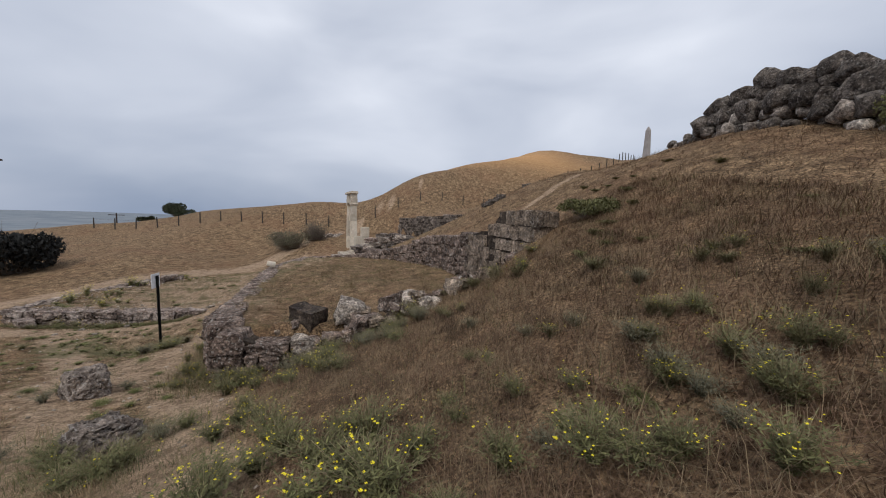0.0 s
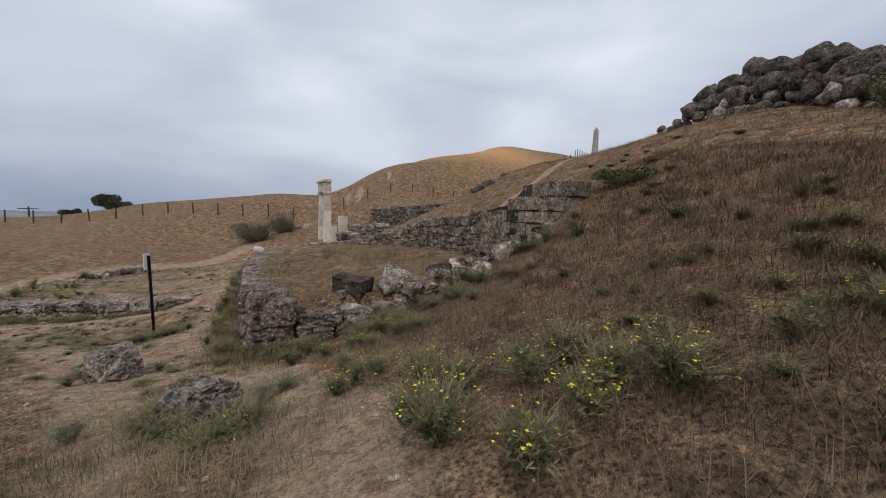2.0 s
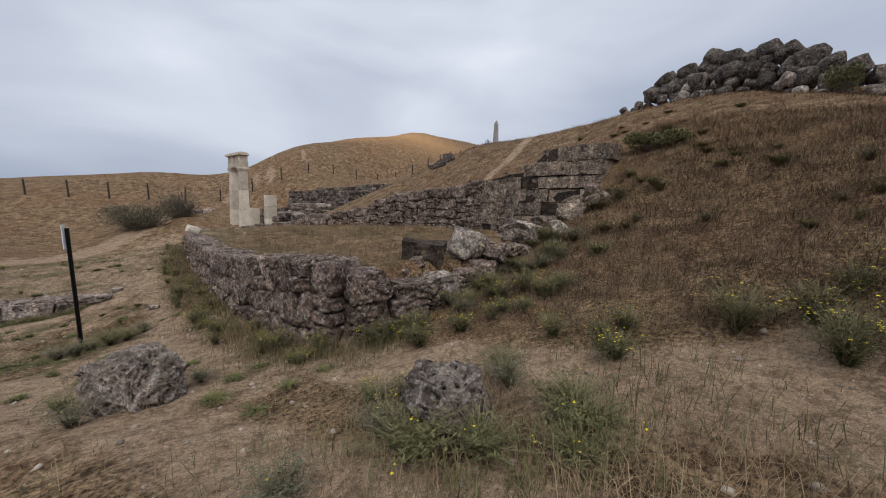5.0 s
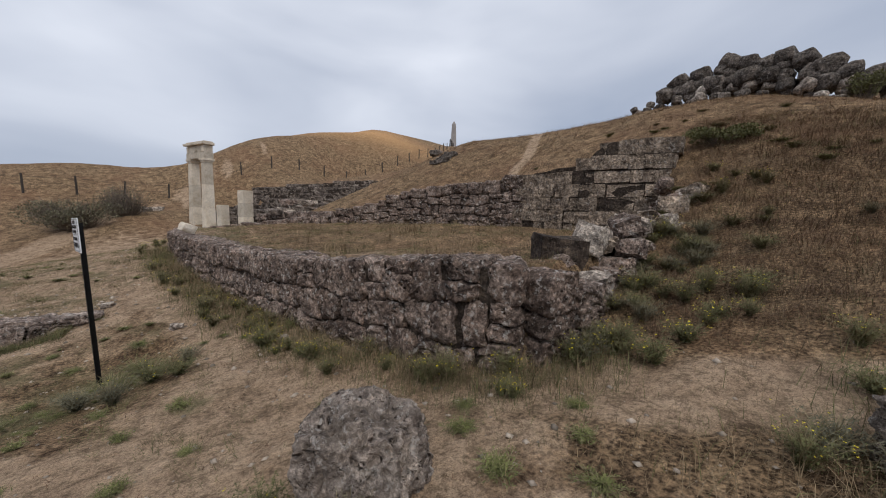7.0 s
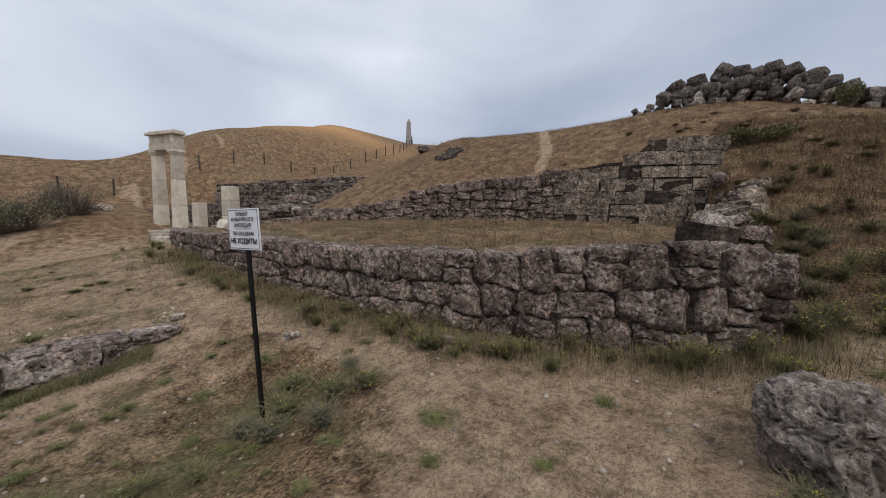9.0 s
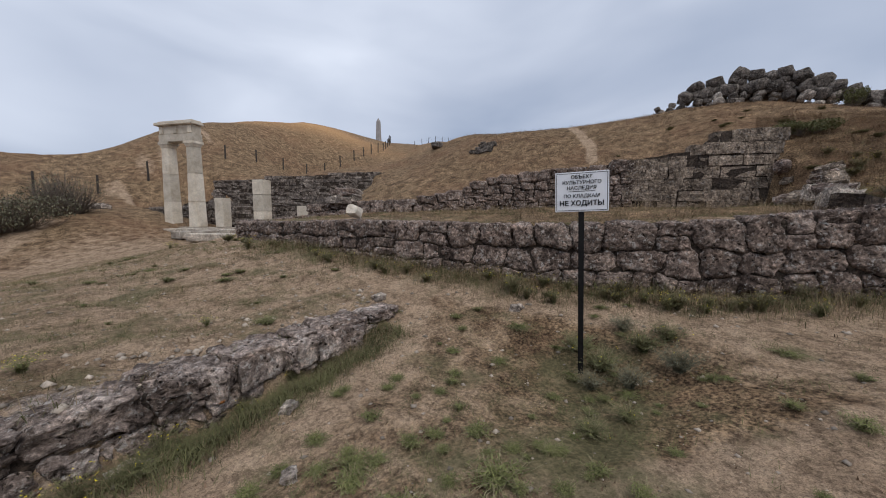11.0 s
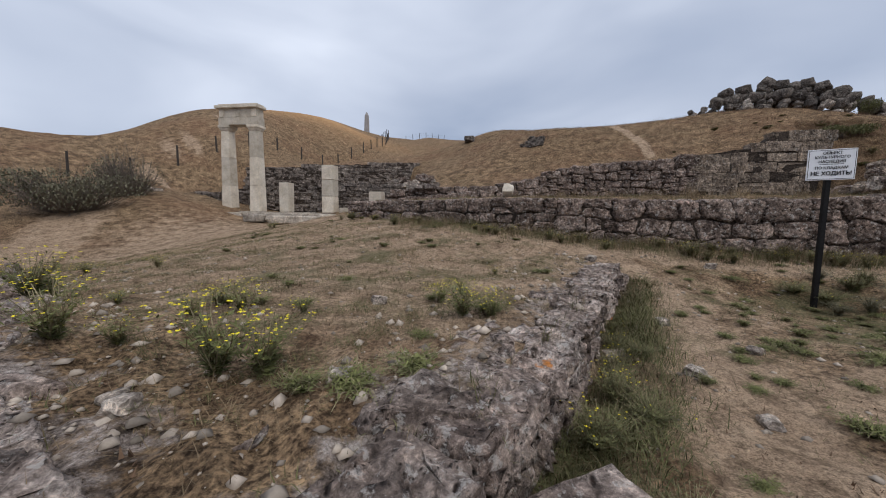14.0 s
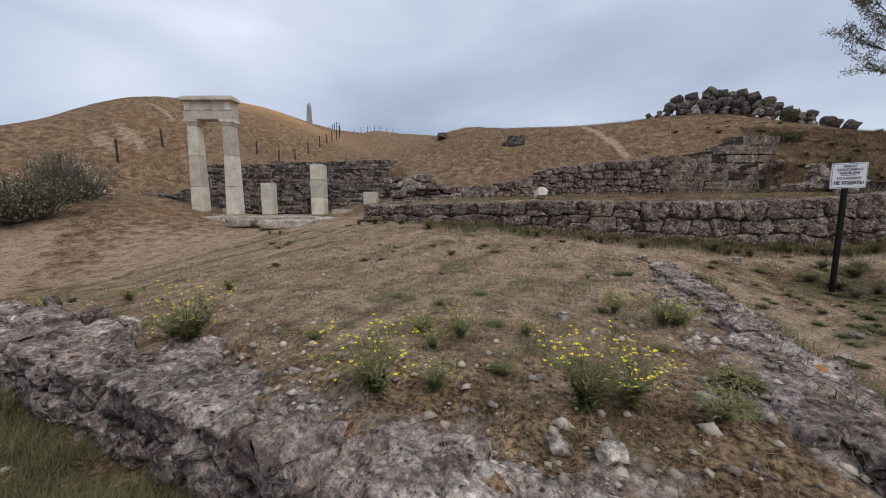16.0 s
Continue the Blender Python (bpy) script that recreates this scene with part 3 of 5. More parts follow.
def coursed_cells(length, rise, width, height, seed):
    """Rough courses over a strip: small stones low down, large blocks on top, wavy beds and leaning joints."""
    r = random.Random(seed)
    rows = max(2, round(rise / height))
    weights = [0.6 + 0.9 * k / (rows - 1) for k in range(rows)]
    beds = [0.0]
    for w in weights:
        beds.append(beds[-1] + w * rise / sum(weights))
    waves = [(r.uniform(0, 6.28), r.uniform(0, 6.28), 0.0 if k in (0, rows) else 0.13 * rise / rows) for k in range(rows + 1)]

    def bed(k, s):
        p, q, amp = waves[k]
        return beds[k] + amp * (math.sin(s * 2.3 + p) + 0.7 * math.sin(s * 5.1 + q))

    out = []
    for k in range(rows):
        tall = beds[k + 1] - beds[k]
        s, low, high = 0.0, 0.0, 0.0
        while s < length - 0.05:
            w = width * (0.5 + 0.6 * k / (rows - 1)) * r.uniform(0.55, 1.55)
            e = length if s + w > length - 0.15 else s + w
            low_e, high_e = (0.0, 0.0) if e == length else (r.uniform(-0.18, 0.18) * tall, r.uniform(-0.18, 0.18) * tall)
            a, b, c, d = s + low, e + low_e, e + high_e, s + high
            cut = min(0.16 * (e - s), 0.2 * tall)
            mid_bed = None
            if tall > 0.3 and e - s < 0.5 * width + 0.3 and r.random() < 0.3:
                mid_bed = r.uniform(0.4, 0.65)
            spans = ((0.0, 1.0),) if mid_bed is None else ((0.0, mid_bed), (mid_bed, 1.0))
            for f0, f1 in spans:
                z = [bed(k, x) + f * (bed(k + 1, x) - bed(k, x)) for x, f in ((a, f0), ((a + b) / 2, f0), (b, f0), (c, f1), ((c + d) / 2, f1), (d, f1))]
                k1, k2, k3, k4 = (cut * r.uniform(0.3, 1.2) * (f1 - f0) for _ in range(4))
                out.append([(a, z[0] + k1), (a + k1, z[0]), ((a + b) / 2, z[1]), (b - k2, z[2]), (b, z[2] + k2), (c, z[3] - k3), (c - k3, z[3]), ((c + d) / 2, z[4]), (d + k4, z[5]), (d, z[5] - k4)])
            s, low, high = e, low_e, high_e
    return out


def cell_stone(poly, thick, gap, proud, seed):
    """A stone from one cell, lying in x and z about its middle, worn round at its rims."""
    r = random.Random(seed)
    cx, cz = sum(p[0] for p in poly) / len(poly), sum(p[1] for p in poly) / len(poly)
    pts = []
    for a, b in zip(poly, poly[1:] + poly[:1]):
        pts.append((a[0] - cx, a[1] - cz))
        if math.hypot(b[0] - a[0], b[1] - a[1]) > 0.16:
            pts.append(((a[0] + b[0]) / 2 - cx + r.uniform(-0.012, 0.012), (a[1] + b[1]) / 2 - cz + r.uniform(-0.012, 0.012)))
    size = max(0.08, sum(math.hypot(*p) for p in pts) / len(pts))
    bm = bmesh.new()
    rings = []
    for depth, shrink in ((-thick / 2 - proud, 0.60), (-thick / 2 - proud * 0.9, 0.955), (-thick / 2 + 0.02, 1 - gap / size), (thick / 2 - 0.05, 1 - gap / size), (thick / 2 + proud * 0.5, 0.85)):
        rings.append([bm.verts.new((x * shrink, depth + r.uniform(-0.022, 0.022), z * shrink)) for x, z in pts])
    n = len(pts)
    for a, b in zip(rings[:-1], rings[1:]):
        for k in range(n):
            bm.faces.new((a[k], a[(k + 1) % n], b[(k + 1) % n], b[k]))
    for ring, y in ((rings[0], -thick / 2 - proud - r.uniform(-0.015, 0.02)), (rings[-1], thick / 2 + proud * 0.5)):
        c = bm.verts.new((r.uniform(-0.03, 0.03), y, r.uniform(-0.03, 0.03)))
        for k in range(n):
            bm.faces.new((c, ring[(k + 1) % n], ring[k]))
    bmesh.ops.recalc_face_normals(bm, faces=bm.faces[:])
    return bm, cx, cz


def rubble_wall(name, label, line, thick, width, height, material, seed, gap=0.008, proud=0.035, rugged=0.025):
    """A wall of fitted irregular stones along a line of (x, y, foot, top), bedded in an earth core."""
    r = random.Random(seed)
    total = line_length(line)
    steps = max(2, int(total / 0.3))
    bm = bmesh.new()
    rings = []
    for k in range(steps + 1):
        (x, y, foot, top), heading = sample_line(line, 0.14 + (total - 0.28) * k / steps)
        nx, ny = -math.sin(heading) * (thick / 2 - 0.05), math.cos(heading) * (thick / 2 - 0.05)
        top -= 0.06 + r.uniform(0, 0.04)
        rings.append([bm.verts.new(c) for c in ((x - nx, y - ny, foot - 0.3), (x - nx, y - ny, top), (x + nx, y + ny, top), (x + nx, y + ny, foot - 0.3))])
    for a, b in zip(rings[:-1], rings[1:]):
        for k in range(3):
            bm.faces.new((a[k], a[k + 1], b[k + 1], b[k]))
    bm.faces.new(rings[0])
    bm.faces.new(rings[-1][::-1])
    bmesh.ops.recalc_face_normals(bm, faces=bm.faces[:])
    wall = tagged(link_bm(name, bm, MAT_CORE), label, "wall", kind="structure")
    rise = max(p[3] - p[2] for p in line) + 0.15
    for k, poly in enumerate(coursed_cells(total, rise, width, height, seed)):
        stone, s, u = cell_stone(poly, thick * r.uniform(0.97, 1.04), gap, proud * r.uniform(0.4, 1.3), seed * 1000 + k)
        (x, y, foot, top), heading = sample_line(line, min(max(s, 0.01), total - 0.01))
        z = foot - 0.15 + u / rise * (top - foot + 0.15)
        if rugged:
            bmesh.ops.subdivide_edges(stone, edges=stone.edges[:], cuts=2, use_grid_fill=True)
            for w in stone.verts:
                q = Vector((s, 0, u)) + w.co
                w.co += noise.noise_vector(q * 4.0) * rugged * 0.8 + noise.noise_vector(q * 11.0) * rugged + noise.noise_vector(q * 27.0) * rugged * 0.6
        ob = part("stone", stone, material, wall, "", True)
        push = r.uniform(-0.03, 0.03)
        x, y = x - math.sin(heading) * push, y + math.cos(heading) * push
        ob.matrix_basis = pose(x, y, z, r.uniform(-2, 2), r.uniform(-2, 2), math.degrees(heading)) @ Matrix.Diagonal((1, 1, (top - foot + 0.15) / rise, 1))
    return wall


def rock_shelf(name, label, corner, heading, length, breadth, depth, width, material, seed):
    """A bared rim of bedrock and paving: fitted slabs seen from above, broken down at the outer side."""
    r = random.Random(seed)
    shelf = tagged(new(name), label, "rock ledge", kind="structure")
    for k, poly in enumerate(broken_cells(length, breadth, width, width * 0.7, seed, 0.42)):
        stone, s, v = cell_stone(poly, depth * r.uniform(0.8, 1.0), 0.014, 0.022, seed * 1000 + k)
        if v > breadth * 0.5 and r.random() < 0.25 + 0.5 * v / breadth:
            stone.free()
            continue
        bmesh.ops.subdivide_edges(stone, edges=stone.edges[:], cuts=3, use_grid_fill=True)
        for w in stone.verts:
            q = w.co + Vector((s * 3.1, v * 5.7, k))
            w.co += noise.noise_vector(q * 3.0) * 0.04 + noise.noise_vector(q * 9.0) * 0.035 + noise.noise_vector(q * 24.0) * 0.02
        bmesh.ops.rotate(stone, verts=stone.verts[:], cent=(0, 0, 0), matrix=Matrix.Rotation(radians(-90), 3, "X"))
        bmesh.ops.scale(stone, verts=stone.verts[:], vec=(1, -1, -1))
        bmesh.ops.recalc_face_normals(stone, faces=stone.faces[:])
        x = corner[0] + math.cos(heading) * s - math.sin(heading) * v
        y = corner[1] + math.sin(heading) * s + math.cos(heading) * v
        ob = part("slab", stone, material, shelf, "", True)
        ob.matrix_basis = pose(x, y, corner[2] - depth / 2 + r.uniform(-0.03, 0.02) - 0.07 * max(0, v - 0.35), r.uniform(-2.5, 2.5), r.uniform(-2.5, 2.5), math.degrees(heading))
    return shelf


# ---- the ruins: walls ----
rubble_wall("wall_terrace", "low terrace wall of pitted grey limestone rubble", [(x, y, f, t) for (x, y), f, t in zip(FRONT, (-2.05, -2.25, -2.4, -2.4, -2.15, -2.1, -2.1), (-0.92, -0.9, -1.17, -1.24, -1.2, -1.28, -1.3))], 0.62, 0.55, 0.36, MAT_WALL, 3, 0.004, 0.03, 0.034)
rubble_wall("wall_terrace_return", "broken return of the terrace wall, sagging into rubble", [(-5.05, 7.62, -2.1, -0.92), (-4.5, 7.62, -1.95, -1.1), (-3.9, 7.75, -1.8, -1.3), (-2.8, 8.1, -1.5, -1.15), (-1.9, 8.45, -1.3, -0.85)], 0.6, 0.45, 0.32, MAT_WALL, 15, 0.006, 0.04, 0.036)
rubble_wall("wall_terrace_end", "short return wall of grey limestone rubble", [(-8.45, 22.45, -2.0, -1.3), (-6.9, 22.1, -1.7, -1.15), (-5.0, 20.9, -1.4, -0.85), (-3.5, 19.8, -1.2, -0.6)], 0.55, 0.5, 0.3, MAT_WALL, 4)
masonry("wall_tall", "tall stepped wall of large squared limestone blocks", [(1.95, 9.1, -0.95, 1.72), (1.55, 10.2, -0.95, 1.8), (1.41, 10.65, -0.95, 1.76), (1.34, 10.9, -0.95, 1.3), (1.15, 11.5, -0.95, 1.2), (0.82, 12.8, -0.95, 1.0)], 0.6, 0.37, (0.4, 0.95), MAT_ASHLAR, 5, 0.97, 0.06, 0.1, 2, 1.5, 2, 0.93, 14, False, 0.02)
rubble_wall("wall_tall_rubble", "long rubble stretch of the tall wall, broken down at its end", [(0.82, 12.8, -0.95, 1.0), (0.42, 14.1, -0.95, 0.74), (0.0, 15.4, -0.95, 0.7), (-0.5, 16.55, -0.95, 0.6), (-0.9, 17.5, -0.95, 0.48), (-1.3, 18.0, -0.95, 0.3), (-1.75, 18.5, -1.0, 0.0)], 0.6, 0.55, 0.36, MAT_WALL, 16, 0.008, 0.05, 0.035)
rubble_wall("wall_step", "broken low wall of dark limestone blocks", [(-1.75, 18.5, -1.0, 0.0), (-3.4, 19.8, -1.15, -0.45), (-4.6, 21.5, -1.2, -0.55), (-5.6, 23.6, -1.4, -0.7)], 0.55, 0.5, 0.28, MAT_WALL, 6)
masonry("wall_back", "long wall of thin courses of grey limestone", [(-4.1, 38.9, -1.3, 1.35), (-1.1, 33.8, -1.2, 1.6), (2.15, 28.8, -0.8, 1.9)], 0.6, 0.22, (0.35, 0.8), MAT_THIN, 7, 0.93, 0.09, 0.04, 2, 1.5, 1, 0.96, 8, False, 0.015)
masonry("wall_middle", "middle wall of layered limestone behind the columns", [(-6.4, 37.2, -1.3, -0.35), (-5.0, 33.4, -1.3, -0.15), (-3.6, 30.3, -1.3, 0.0), (-2.6, 27.6, -1.3, 0.05), (-2.0, 25.6, -1.0, 0.0)], 0.6, 0.21, (0.35, 0.8), MAT_THIN, 8, 0.92, 0.08, 0.1, 4, 3, 1, 0.92, 8, False, 0.02)
masonry("wall_lower", "low wall of stacked limestone along the colonnade", [(-10.4, 38.9, -1.5, -0.75), (-8.0, 35.4, -1.5, -0.65), (-6.6, 32.3, -1.5, -0.72), (-5.6, 29.9, -1.5, -0.6), (-4.7, 27.5, -1.5, -0.55), (-4.1, 25.2, -1.4, -0.5)], 0.55, 0.2, (0.3, 0.7), MAT_THIN, 9, 0.9, 0.1, 0.1, 5, 4, 1, 0.92, 8, False, 0.02)
rubble_wall("ledge_edge", "broken limestone edge of the old floor platform", [(-9.6, 14.2, -2.75, -2.5), (-11.0, 14.15, -2.95, -2.5), (-12.2, 13.98, -3.15, -2.52), (-13.9, 13.82, -3.25, -2.56), (-15.5, 13.82, -3.3, -2.56), (-16.75, 13.85, -3.3, -2.56)], 0.34, 0.5, 0.2, MAT_LEDGE, 10, 0.008, 0.04, 0.05)
rubble_wall("ledge_side", "long broken limestone edge beside the old floor", [(-16.72, 13.95, -3.3, -2.57), (-16.8, 16.5, -3.25, -2.57), (-16.85, 19.0, -3.2, -2.6), (-16.9, 22.5, -3.1, -2.68)], 0.34, 0.6, 0.22, MAT_LEDGE, 11, 0.008, 0.04, 0.05)
rock_shelf("ledge_slabs", "bared cracked limestone slabs along the platform's rim", (-16.75, 13.8, -2.555), 0.0, 6.4, 0.72, 0.3, 0.6, MAT_LEDGE, 13)
rock_shelf("ledge_side_slabs", "bared cracked limestone slabs along the platform's side", (-16.82, 22.3, -2.575), radians(-90), 7.8, 0.68, 0.3, 0.6, MAT_LEDGE, 14)


# ---- loose stones ----
def boulder(name, label, category, place, size, material, seed, square=0.35, rough=0.16, turn=(0, 0, 0), cuts=7, sink=0.25, on=None, group=""):
    me = stone_mesh(name, material, seed, square, cuts, rough, cuts > 4)
    ob = new(name, me)
    z = (height_at(*place) if on is None else on) + size[2] * (0.5 - sink)
    ob.matrix_basis = pose(place[0], place[1], z, *turn) @ Matrix.Diagonal((*size, 1))
    return tagged(ob, label, category, group)


BOULDER_TURN = -40
boulder("boulder", "pale pitted shell-limestone boulder beside the sandy path", "boulder", (-7.16, 6.98), (0.72, 0.6, 0.68), MAT_ROCK, 51, 0.34, 0.11, (4, -6, BOULDER_TURN), 46, 0.27)
boulder("boulder", "brown pitted boulder half hidden in dry weeds", "boulder", (-4.85, 4.82), (0.62, 0.55, 0.5), MAT_ROCK, 42, 0.35, 0.16, (0, 10, 70), 40, 0.24)
boulder("stone_block", "dark squared block lying on the court's edge", "stone block", (-3.55, 8.3), (0.72, 0.46, 0.46), MAT_CORE, 43, 0.92, 0.06, (4, 6, -30), 4, 0.1, -1.12)
boulder("stone_block", "tan broken block leaning among rubble", "stone block", (-2.62, 8.35), (0.56, 0.5, 0.5), MAT_PALE, 44, 0.82, 0.12, (10, 14, 20), 5, 0.1, -1.0)
boulder("stone_block", "white broken block lying on the terrace wall", "stone block", (-8.3, 16.9), (0.34, 0.26, 0.22), MAT_NEWSTONE, 45, 0.8, 0.1, (8, 20, 30), 3, 0.1, -1.1)
boulder("flat_stone", "flat-topped limestone block lying in the weeds", "stone slab", (-15.5, 13.3), (0.8, 0.42, 0.4), MAT_LEDGE, 46, 0.92, 0.04, (2, -3, -30), 8, 0.08)
rng = random.Random(12)
for k, (x, y, s) in enumerate(((-12.9, 13.55, 0.17), (-13.1, 12.9, 0.12), (-15.5, 14.6, 0.1), (-16.3, 15.15, 0.1), (-16.27, 15.4, 0.1), (-14.2, 15.6, 0.12), (-12.2, 12.4, 0.1), (-8.4, 12.6, 0.16), (-7.0, 10.6, 0.14), (-9.6, 14.5, 0.16), (-13.6, 12.5, 0.1), (-11.8, 13.2, 0.12))):
    boulder("loose_stone", "small pale limestone fragment on the bare ground", "stone", (x, y), (s * 1.2, s, s * 0.7), MAT_PALE, 60 + k, 0.75, 0.18, (rng.uniform(-9, 9), rng.uniform(-9, 9), rng.uniform(0, 180)), 3, 0.2, None, "small stones on the ground")
for k in range(46):
    t = rng.random()
    x, y = -3.9 + 6.0 * t + rng.uniform(-0.5, 0.4), 7.75 + 0.9 * t + rng.uniform(-0.35, 0.55)
    s = rng.uniform(0.18, 0.46)
    base = min(height_at(x, y), -1.55 + 1.75 * t) + rng.uniform(0, 0.35)
    boulder("rubble_stone", "tumbled limestone lump in the gap between two walls", "stone", (x, y), (s * rng.uniform(1, 1.5), s, s * rng.uniform(0.6, 0.9)), rng.choice((MAT_PALE, MAT_WALL, MAT_WALL, MAT_ASHLAR)), 100 + k, 0.8, 0.24, (rng.uniform(-20, 20), rng.uniform(-20, 20), rng.uniform(0, 180)), 2, 0.3, base, "rubble between the walls")
for k in range(26):
    x, y = -11.9 + rng.uniform(-0.9, 1.6), 36.2 + rng.uniform(-0.9, 1.1)
    s = rng.uniform(0.2, 0.5)
    boulder("rubble_stone", "grey limestone lump heaped at the low wall's end", "stone", (x, y), (s * 1.3, s, s * 0.7), rng.choice((MAT_PALE, MAT_THIN)), 160 + k, 0.8, 0.22, (0, 0, rng.uniform(0, 180)), 2, 0.25, None, "rubble heap by the path")
for k in range(30):
    t = rng.random()
    x, y = -2.4 - 2.6 * t + rng.uniform(-0.4, 0.4), 26.3 - 4.5 * t + rng.uniform(-0.4, 0.4)
    s = rng.uniform(0.2, 0.55)
    boulder("rubble_stone", "flat limestone fragment on the broken wall", "stone", (x, y), (s * 1.5, s, s * 0.5), rng.choice((MAT_PALE, MAT_THIN, MAT_WALL)), 190 + k, 0.85, 0.16, (rng.uniform(-8, 8), rng.uniform(-8, 8), rng.uniform(0, 180)), 1, 0.2, rng.uniform(-0.7, -0.05), "rubble on the broken wall")
for k in range(14):
    x, y = 2.6 + rng.uniform(-0.5, 0.6), 20.5 + rng.uniform(-0.5, 0.5)
    s = rng.uniform(0.15, 0.4)
    boulder("rubble_stone", "small brown stone in the hillside outcrop", "stone", (x, y), (s * 1.2, s, s * 0.7), MAT_BOULDER, 220 + k, 0.75, 0.2, (0, 0, rng.uniform(0, 180)), 1, 0.2, None, "stones of the outcrop")
boulder("boulder", "dark rounded boulder on the skyline", "boulder", (6.6, 27.0), (1.0, 0.7, 0.5), MAT_BOULDER, 240, 0.4, 0.15, (0, 0, 20), 5, 0.2)


def boulder_pile():
    pile = tagged(new("boulder_pile"), "heaped wall of dark rounded boulders on the hilltop", "boulder pile")
    r = random.Random(21)
    meshes = [stone_mesh("stone", MAT_BOULDER, 300 + k, 0.55, 3, 0.13, True) for k in range(10)]
    pale = [stone_mesh("stone", MAT_PALE, 330 + k, 0.55, 2, 0.15, True) for k in range(4)]
    crest = [(13.2, 0.1), (12.9, 0.3), (12.4, 0.42), (12.0, 0.85), (11.0, 0.95), (10.0, 1.3), (9.5, 1.42), (9.0, 1.4), (8.0, 1.25), (7.0, 0.92), (6.0, 0.9), (5.3, 1.0), (4.4, 0.8), (3.8, 0.5), (3.2, 0.1)]
    ys, hs = [c[0] for c in crest][::-1], [c[1] for c in crest][::-1]
    y = 3.4
    while y < 13.1:
        tall = float(np.interp(y, ys, hs)) * r.uniform(0.72, 0.98)
        z = -0.05
        while z < tall:
            s = r.uniform(0.34, 0.6) if z > 0.25 else r.uniform(0.2, 0.36)
            x = 7.9 + z * 0.4 + r.uniform(-0.1, 0.2)
            light = z < 0.35 and r.random() < 0.55
            ob = new("stone", r.choice(pale if light else meshes))
            ob.parent = pile
            yy = y + r.uniform(-0.14, 0.14)
            ob.matrix_basis = pose(x, yy, height_at(x, yy) - 0.0 + z + s * 0.25, r.uniform(-30, 30), r.uniform(-30, 30), r.uniform(0, 360)) @ Matrix.Diagonal((s * r.uniform(1.0, 1.25), s * r.uniform(0.95, 1.2), s * r.uniform(0.85, 1.05), 1))
            z += s * 0.82
        y += r.uniform(0.4, 0.56)
    for k in range(26):
        y = r.uniform(3.8, 11.8)
        x = 8.7 + r.uniform(0, 0.8)
        s = r.uniform(0.35, 0.6)
        ob = new("stone", r.choice(meshes))
        ob.parent = pile
        ob.matrix_basis = pose(x, y, height_at(x, y) + float(np.interp(y, ys, hs)) * r.uniform(0.1, 0.5), r.uniform(-30, 30), r.uniform(-30, 30), r.uniform(0, 360)) @ Matrix.Diagonal((s * 1.2, s, s, 1))


boulder_pile()


# ---- the colonnade ----
def box_bm(size, centre=(0, 0, 0), bevel=0.0):
    bm = bmesh.new()
    bmesh.ops.create_cube(bm, size=1.0)
    for v in bm.verts:
        v.co = Vector((v.co.x * size[0] + centre[0], v.co.y * size[1] + centre[1], v.co.z * size[2] + centre[2]))
    if bevel:
        bmesh.ops.bevel(bm, geom=bm.edges[:], offset=bevel, segments=2, affect="EDGES")
    return bm


ROW_TURN = -65.0
ROW = pose(-7.95, 31.65, -1.74, 0, 0, ROW_TURN)


def in_row(u, v=0.0, z=0.0, turn=0.0):
    return ROW @ pose(u, v, z, 0, 0, turn)


def tapered_bm(a, b, z0, z1, bevel=0.018):
    """A square block that narrows from half-width a to b."""
    bm = bmesh.new()
    bmesh.ops.create_cube(bm, size=2.0)
    for v in bm.verts:
        w = a if v.co.z < 0 else b
        v.co = Vector((v.co.x * w, v.co.y * w, z0 if v.co.z < 0 else z1))
    bmesh.ops.bevel(bm, geom=bm.edges[:], offset=bevel, segments=2, affect="EDGES")
    return bm


def column(u):
    col = tagged(new("column"), "cream limestone tapering square column, restored with new blocks", "column", "standing columns")
    col.matrix_basis = in_row(u)
    z = 0.0
    for h in (1.28, 1.4, 1.3):
        part("block", tapered_bm(0.28 - 0.06 * z / 3.98, 0.28 - 0.06 * (z + h) / 3.98, z, z + h - 0.004), MAT_NEWSTONE, col)
        z += h
    part("capital", tapered_bm(0.225, 0.29, z, z + 0.14), MAT_NEWSTONE, col, "flaring capital")
    part("abacus", box_bm((0.62, 0.62, 0.13), (0, 0, z + 0.205), 0.012), MAT_NEWSTONE, col)
    return col


column(-0.8)
column(0.8)
lintel = tagged(new("entablature"), "cream limestone beam and cornice carried by two columns", "entablature")
lintel.matrix_basis = in_row(0, 0, 4.25)
part("architrave", box_bm((2.2, 0.52, 0.36), (0, 0, 0.18), 0.015), MAT_NEWSTONE, lintel)
part("frieze", box_bm((2.14, 0.47, 0.42), (0, 0, 0.572), 0.012), MAT_NEWSTONE, lintel)
part("cornice", box_bm((2.4, 0.7, 0.14), (0, -0.05, 0.856), 0.02), MAT_NEWSTONE, lintel, "projecting cornice slab")
part("cornice_top", box_bm((2.2, 0.54, 0.08), (0, 0, 0.968), 0.02), MAT_NEWSTONE, lintel)
for u in (-0.9, 0.0, 0.9):
    part("triglyph", box_bm((0.26, 0.03, 0.36), (u, -0.251, 0.575), 0.008), MAT_NEWSTONE, lintel)


